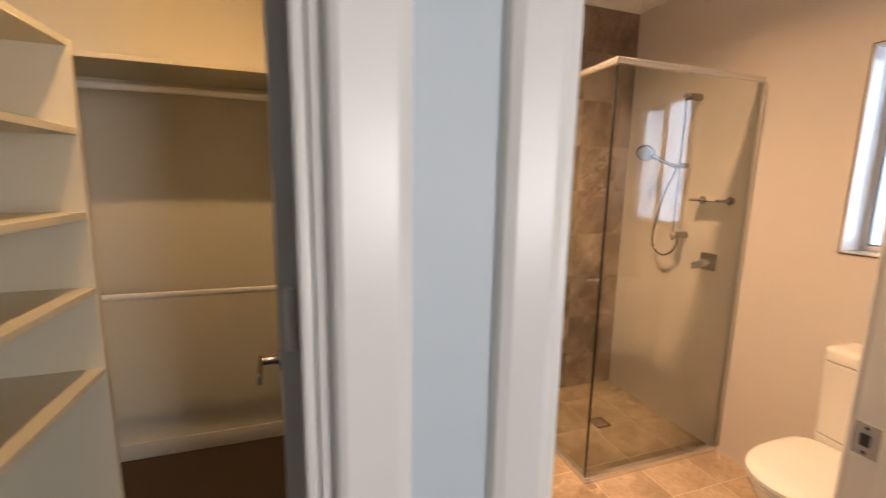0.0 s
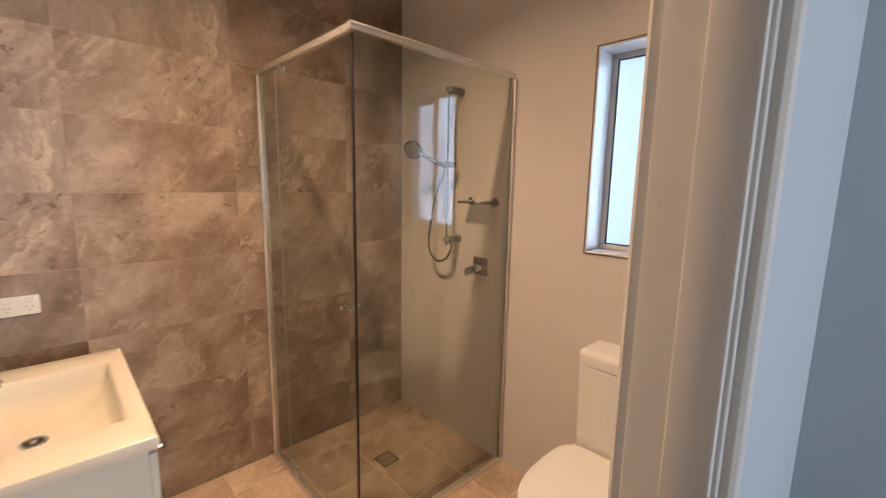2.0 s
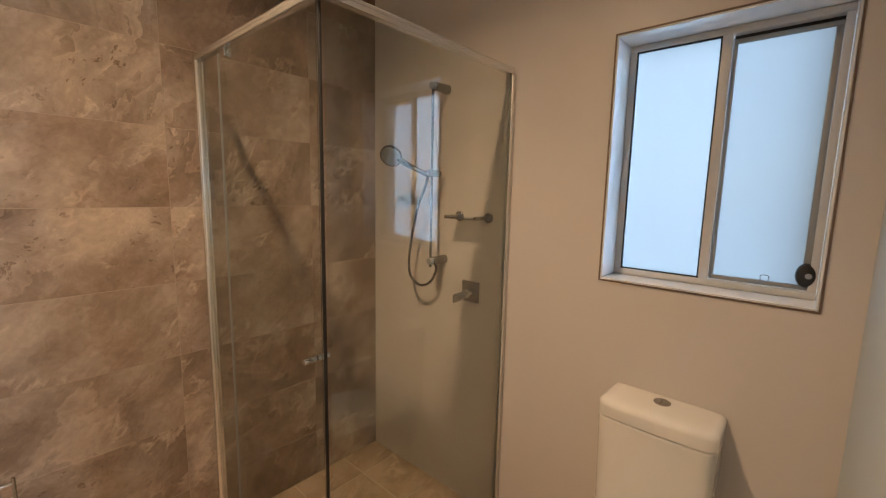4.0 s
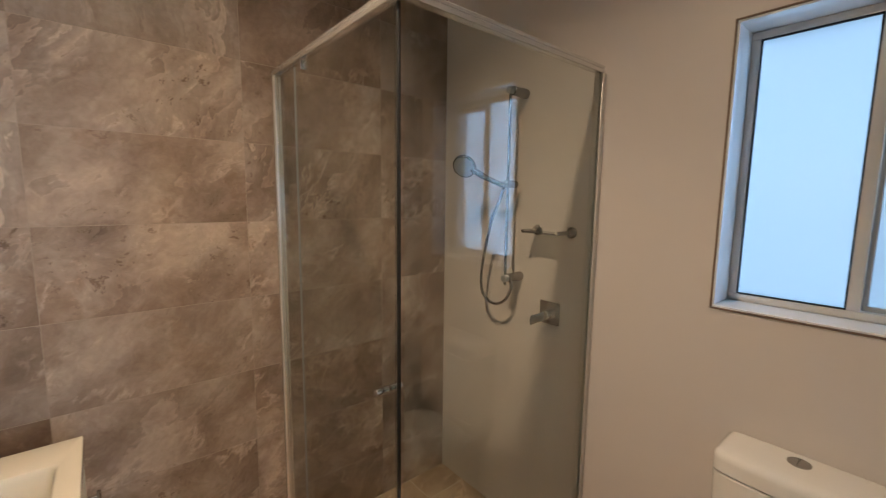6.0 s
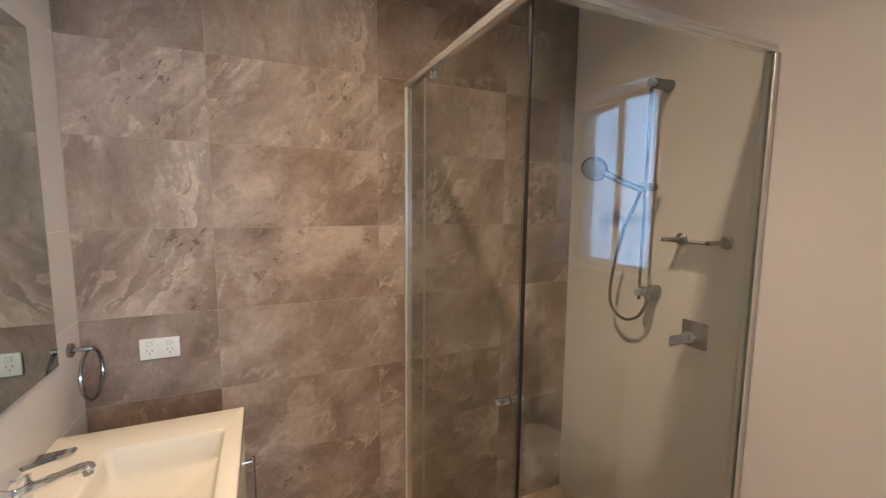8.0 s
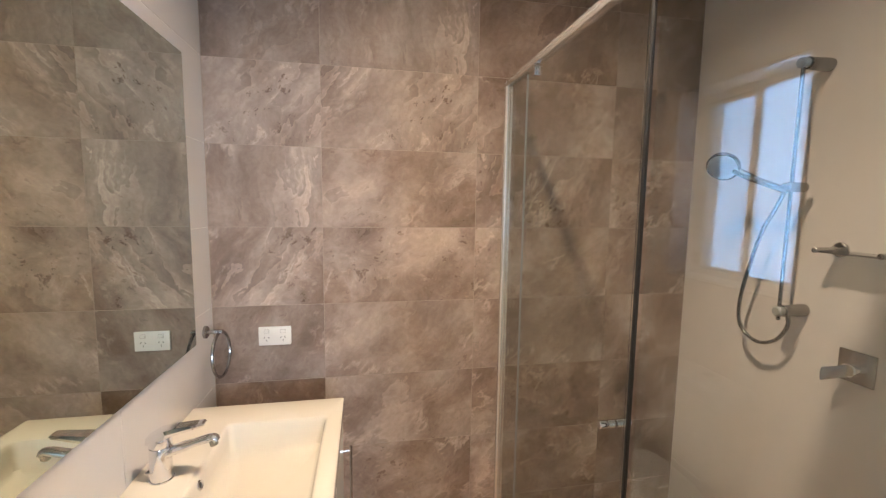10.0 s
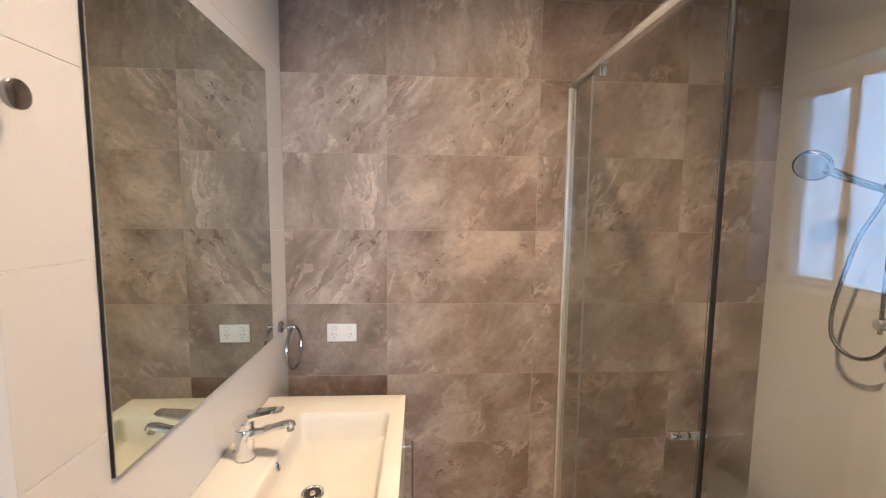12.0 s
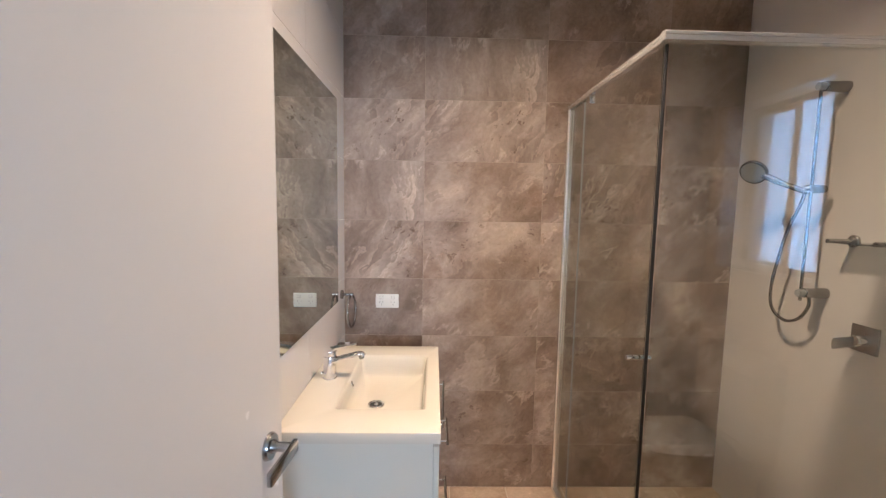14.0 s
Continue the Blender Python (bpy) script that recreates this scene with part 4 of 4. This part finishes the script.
part("spout", tube(smooth_line([(TX + 0.012, TYY, VZ + 0.066), (TX + 0.05, TYY, VZ + 0.078), (TX + 0.10, TYY, VZ + 0.092), (TX + 0.120, TYY, VZ + 0.095), (TX + 0.126, TYY, VZ + 0.087)], 6), [0.0185] * 3 + [0.0160] * 5 + [0.0138] * 7 + [0.0122] * 10, sides=20, flat=0.72), CHROME, tap)
part("aerator", tube([(TX + 0.118, TYY, VZ + 0.089), (TX + 0.120, TYY, VZ + 0.076)], 0.0095, sides=20), SATIN, tap)
lv = loft([[Vector((TX + x, TYY + dy, VZ + z + dzz)) for dy, dzz in ((-w, -t), (w, -t), (w * 1.05, 0), (w * 0.8, t), (-w * 0.8, t), (-w * 1.05, 0))] for x, z, w, t in ((-0.025, 0.104, 0.015, 0.008), (0.0, 0.115, 0.0235, 0.010), (0.03, 0.123, 0.021, 0.008), (0.07, 0.130, 0.017, 0.0055), (0.098, 0.134, 0.014, 0.004), (0.103, 0.134, 0.010, 0.002))])
part("lever", lv, CHROME, tap, "flat chrome lever")
part("pop_up_knob", tube([(TX - 0.022, TYY, VZ + 0.018), (TX - 0.030, TYY, VZ + 0.018), (TX - 0.034, TYY, VZ + 0.018)], [0.004, 0.006, 0.004], sides=14), CHROME, tap)

# ---- mirror, outlet, towel ring, hook ----
mir = thing("wall_mirror", (X_W, 2.435, 1.05), "frameless rectangular mirror on the white tiled wall", "mirror")
part("mirror_backing", box(X_W + 0.0008, X_W + 0.0066, 2.050, 2.820, 1.050, 1.976), BLACK, mir, "black backing edge")
part("mirror_glass", box(X_W + 0.0068, X_W + 0.0090, 2.051, 2.819, 1.051, 1.975), MIRROR, mir)

gpo = thing("power_outlet", (0.4185, Y_N, 1.017), "white double power outlet on the stone-look tiles", "power outlet")
part("plate", box(0.360, 0.477, Y_N - 0.0105, Y_N - 0.0005, 0.981, 1.053, None, 0.003), PLASTIC, gpo)
for cx in (0.389, 0.448):
    part("rocker_gap", box(cx - 0.0088, cx + 0.0088, Y_N - 0.0109, Y_N - 0.0100, 1.0285, 1.0432), ROCKERGAP, gpo)
    part("rocker", box(cx - 0.0075, cx + 0.0075, Y_N - 0.0140, Y_N - 0.0100, 1.030, 1.042, None, 0.0015), PLASTIC, gpo)
    for dx, dzz, tilt in ((-0.0075, 0.0, 28), (0.0075, 0.0, -28), (0.0, -0.012, 0)):
        sl_ = box(-0.0009, 0.0009, -0.0004, 0.0004, -0.0035, 0.0035)
        bmesh.ops.rotate(sl_, cent=(0, 0, 0), matrix=Matrix.Rotation(radians(tilt), 3, "Y"), verts=sl_.verts[:])
        bmesh.ops.translate(sl_, verts=sl_.verts[:], vec=(cx + dx, Y_N - 0.0106, 1.012 + dzz))
        part("socket_slot", sl_, BLACK, gpo)

tr_ = thing("towel_ring", (X_W, 2.915, 1.065), "chrome towel ring hanging on the white tiled wall", "towel ring")
part("rosette", tube([(X_W + 0.001, 2.915, 1.065), (X_W + 0.009, 2.915, 1.065), (X_W + 0.012, 2.915, 1.065)], [0.022, 0.022, 0.018], sides=30), SATIN, tr_)
part("arm", tube([(X_W + 0.010, 2.915, 1.065), (X_W + 0.060, 2.915, 1.065)], 0.0075, sides=18), SATIN, tr_)
part("ring", ring((X_W + 0.052, 2.917, 0.982), (1.0, -0.05, 0.04), 0.079, 0.0055), SATIN, tr_, "hanging chrome ring")

hk = thing("robe_hook", (X_W, 1.903, 1.652), "round chrome robe hook on the white tiled wall", "hook")
part("hook_stem", tube([(X_W + 0.001, 1.903, 1.652), (X_W + 0.028, 1.903, 1.652)], 0.011, sides=22), CHROME, hk)
part("hook_knob", tube([(X_W + 0.027, 1.903, 1.652), (X_W + 0.028, 1.903, 1.652), (X_W + 0.034, 1.903, 1.652), (X_W + 0.035, 1.903, 1.652)], [0.017, 0.0185, 0.0185, 0.017], sides=30), SATIN, hk)

# ---- walk-in robe ----
SHX = -0.72                                      # front of the shelf tower
tower = thing("shelf_tower", (SHX - 0.2, 1.9, 0), "white melamine shelf tower along the robe side wall", "shelving")
part("end_panel", box(X_ROBE_W + 0.002, SHX + 0.004, 2.440, 2.465, 0.0, 1.936, None, 0.001, 1), MELAMINE, tower)
part("end_panel", box(X_ROBE_W + 0.002, SHX + 0.004, 1.30, 1.318, 0.0, 1.936, None, 0.001, 1), MELAMINE, tower)
for z in (0.745, 1.064, 1.344, 1.640, 1.936):
    part("shelf", box(X_ROBE_W + 0.002, SHX, 1.319, 2.439, z - 0.025, z, None, 0.001, 1), MELAMINE, tower)
hat = thing("hanging_shelf", (-0.4, 2.8, 1.93), "white melamine shelf across the back of the robe", "shelf")
part("board", box(X_ROBE_W + 0.002, X_W - 0.133, 2.600, Y_N - 0.003, 1.917, 1.936, None, 0.001, 1), MELAMINE, hat)
part("wall_batten", box(X_ROBE_W + 0.002, X_W - 0.133, Y_N - 0.02, Y_N - 0.003, 1.870, 1.916, None, 0.001, 1), MELAMINE, hat)
for z, w in ((1.838, "upper"), (0.950, "lower")):
    hr = thing("hanging_rail", (-0.4, 2.72, z), f"white oval {w} clothes rail across the back of the robe", "clothes rail", "robe clothes rails")
    part("rail", tube([(X_ROBE_W + 0.003, 2.72, z), (X_W - 0.134, 2.72, z)], 0.0085, flat=1.7, sides=20), PLASTIC, hr)
    for x0, x1 in ((X_ROBE_W + 0.002, X_ROBE_W + 0.010), (X_W - 0.142, X_W - 0.134)):
        part("rail_end", tube([(x0, 2.72, z), (x1, 2.72, z)], 0.021, sides=20), PLASTIC, hr)

# ---- tiles ----
def tile_mesh(name, x0, x1, h, t, mat, bevel=0.0006):
    """A thin slab: x0 to x1 from the middle of the whole tile, h along z, its face towards -y at y = 0."""
    bm = box(x0, x1, 0, t, -h / 2, h / 2)
    edges = [e for e in bm.edges if all(abs(v.co.y) < 1e-6 for v in e.verts)]
    bmesh.ops.bevel(bm, geom=edges, offset=bevel, segments=1, affect="EDGES")
    me = bpy.data.meshes.new(name)
    bm.to_mesh(me)
    bm.free()
    me.materials.append(mat)
    return me


made = {}


def lay(parent, w, h, mat, m, cut=0.0):
    """One tile; cut moves the print sideways where a tile was cut at one end."""
    key = (round(w, 4), round(h, 4), round(cut, 4), mat.name)
    if key not in made:
        made[key] = tile_mesh("tile", cut - w / 2, cut + w / 2, h, 0.008, mat)
    ob = new("tile", made[key])
    ob.parent = parent
    ob.matrix_basis = m @ Matrix.Translation((-cut, 0, 0))
    return ob


ROWS_Z = [0.0] + [0.241 + 0.2975 * k for k in range(8)] + [CEIL]
ROWS_Z[-2] = min(ROWS_Z[-2], CEIL - 0.03)
# which print lies where, floor to ceiling, from the vanity side to the shower corner
PRINTS = [
    (DUSKY, CLOUDED, BROWN, CLOUDED),
    (CLOUDED, CLOUDED, CLOUDED, DUSKY),
    (BROWN, SMOOTH, CLOUDED, SMOOTH),
    (DUSKY, SMOOTH, SMOOTH, CLOUDED),
    (FLAKED_LOW, CLOUDED, CLOUDED, SMOOTH),
    (STREAKED, CLOUDED, FLAKED_LOW, CLOUDED),
    (FLAKED, FLAKED, SMOOTH, BROWN),
    # top two rows: darker prints stand in for the downlight's falloff
    (DUSKY, SHADESTREAK, BROWN, DUSKY),
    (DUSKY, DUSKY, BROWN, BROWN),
]
J = 0.0018
shell = bpy.data.objects
for row, z0, z1 in zip(PRINTS, ROWS_Z, ROWS_Z[1:]):
    cols = [X_W, 0.60, 1.20, 1.80, X_E]
    for mat, x0, x1 in zip(row, cols, cols[1:]):
        cut = 0.1 if x0 == X_W else -0.1 if x1 == X_E else 0.0
        lay(shell["wall_north"], x1 - x0 - J, z1 - z0 - J, mat, pose((x0 + x1) / 2, Y_N + random.uniform(0, 0.0008), (z0 + z1) / 2), cut)
    cols = [Y_S, 1.20, 1.80, 2.40, Y_N]
    for y0, y1 in zip(cols, cols[1:]):
        lay(shell["wall_west"], y1 - y0 - J, z1 - z0 - J, WHITETILE, pose(X_W, (y0 + y1) / 2, (z0 + z1) / 2, 0, 0, 90))
xs = [X_W, 0.452, 0.755, 1.058, 1.361, 1.664, 1.967, X_E]
for x0, x1 in zip(xs, xs[1:]):
    ys = [Y_OUT + 0.002 if x0 < DOOR_X1 else Y_S] + [2.52 + 0.3 * n for n in range(-4, 2)] + [Y_N]
    for y0, y1 in zip(ys, ys[1:]):
        lay(shell["floor"], x1 - x0 - 0.005, y1 - y0 - 0.005, FLOORSTONE, pose((x0 + x1) / 2, (y0 + y1) / 2, random.uniform(-0.0006, 0), -90, 0, 0))
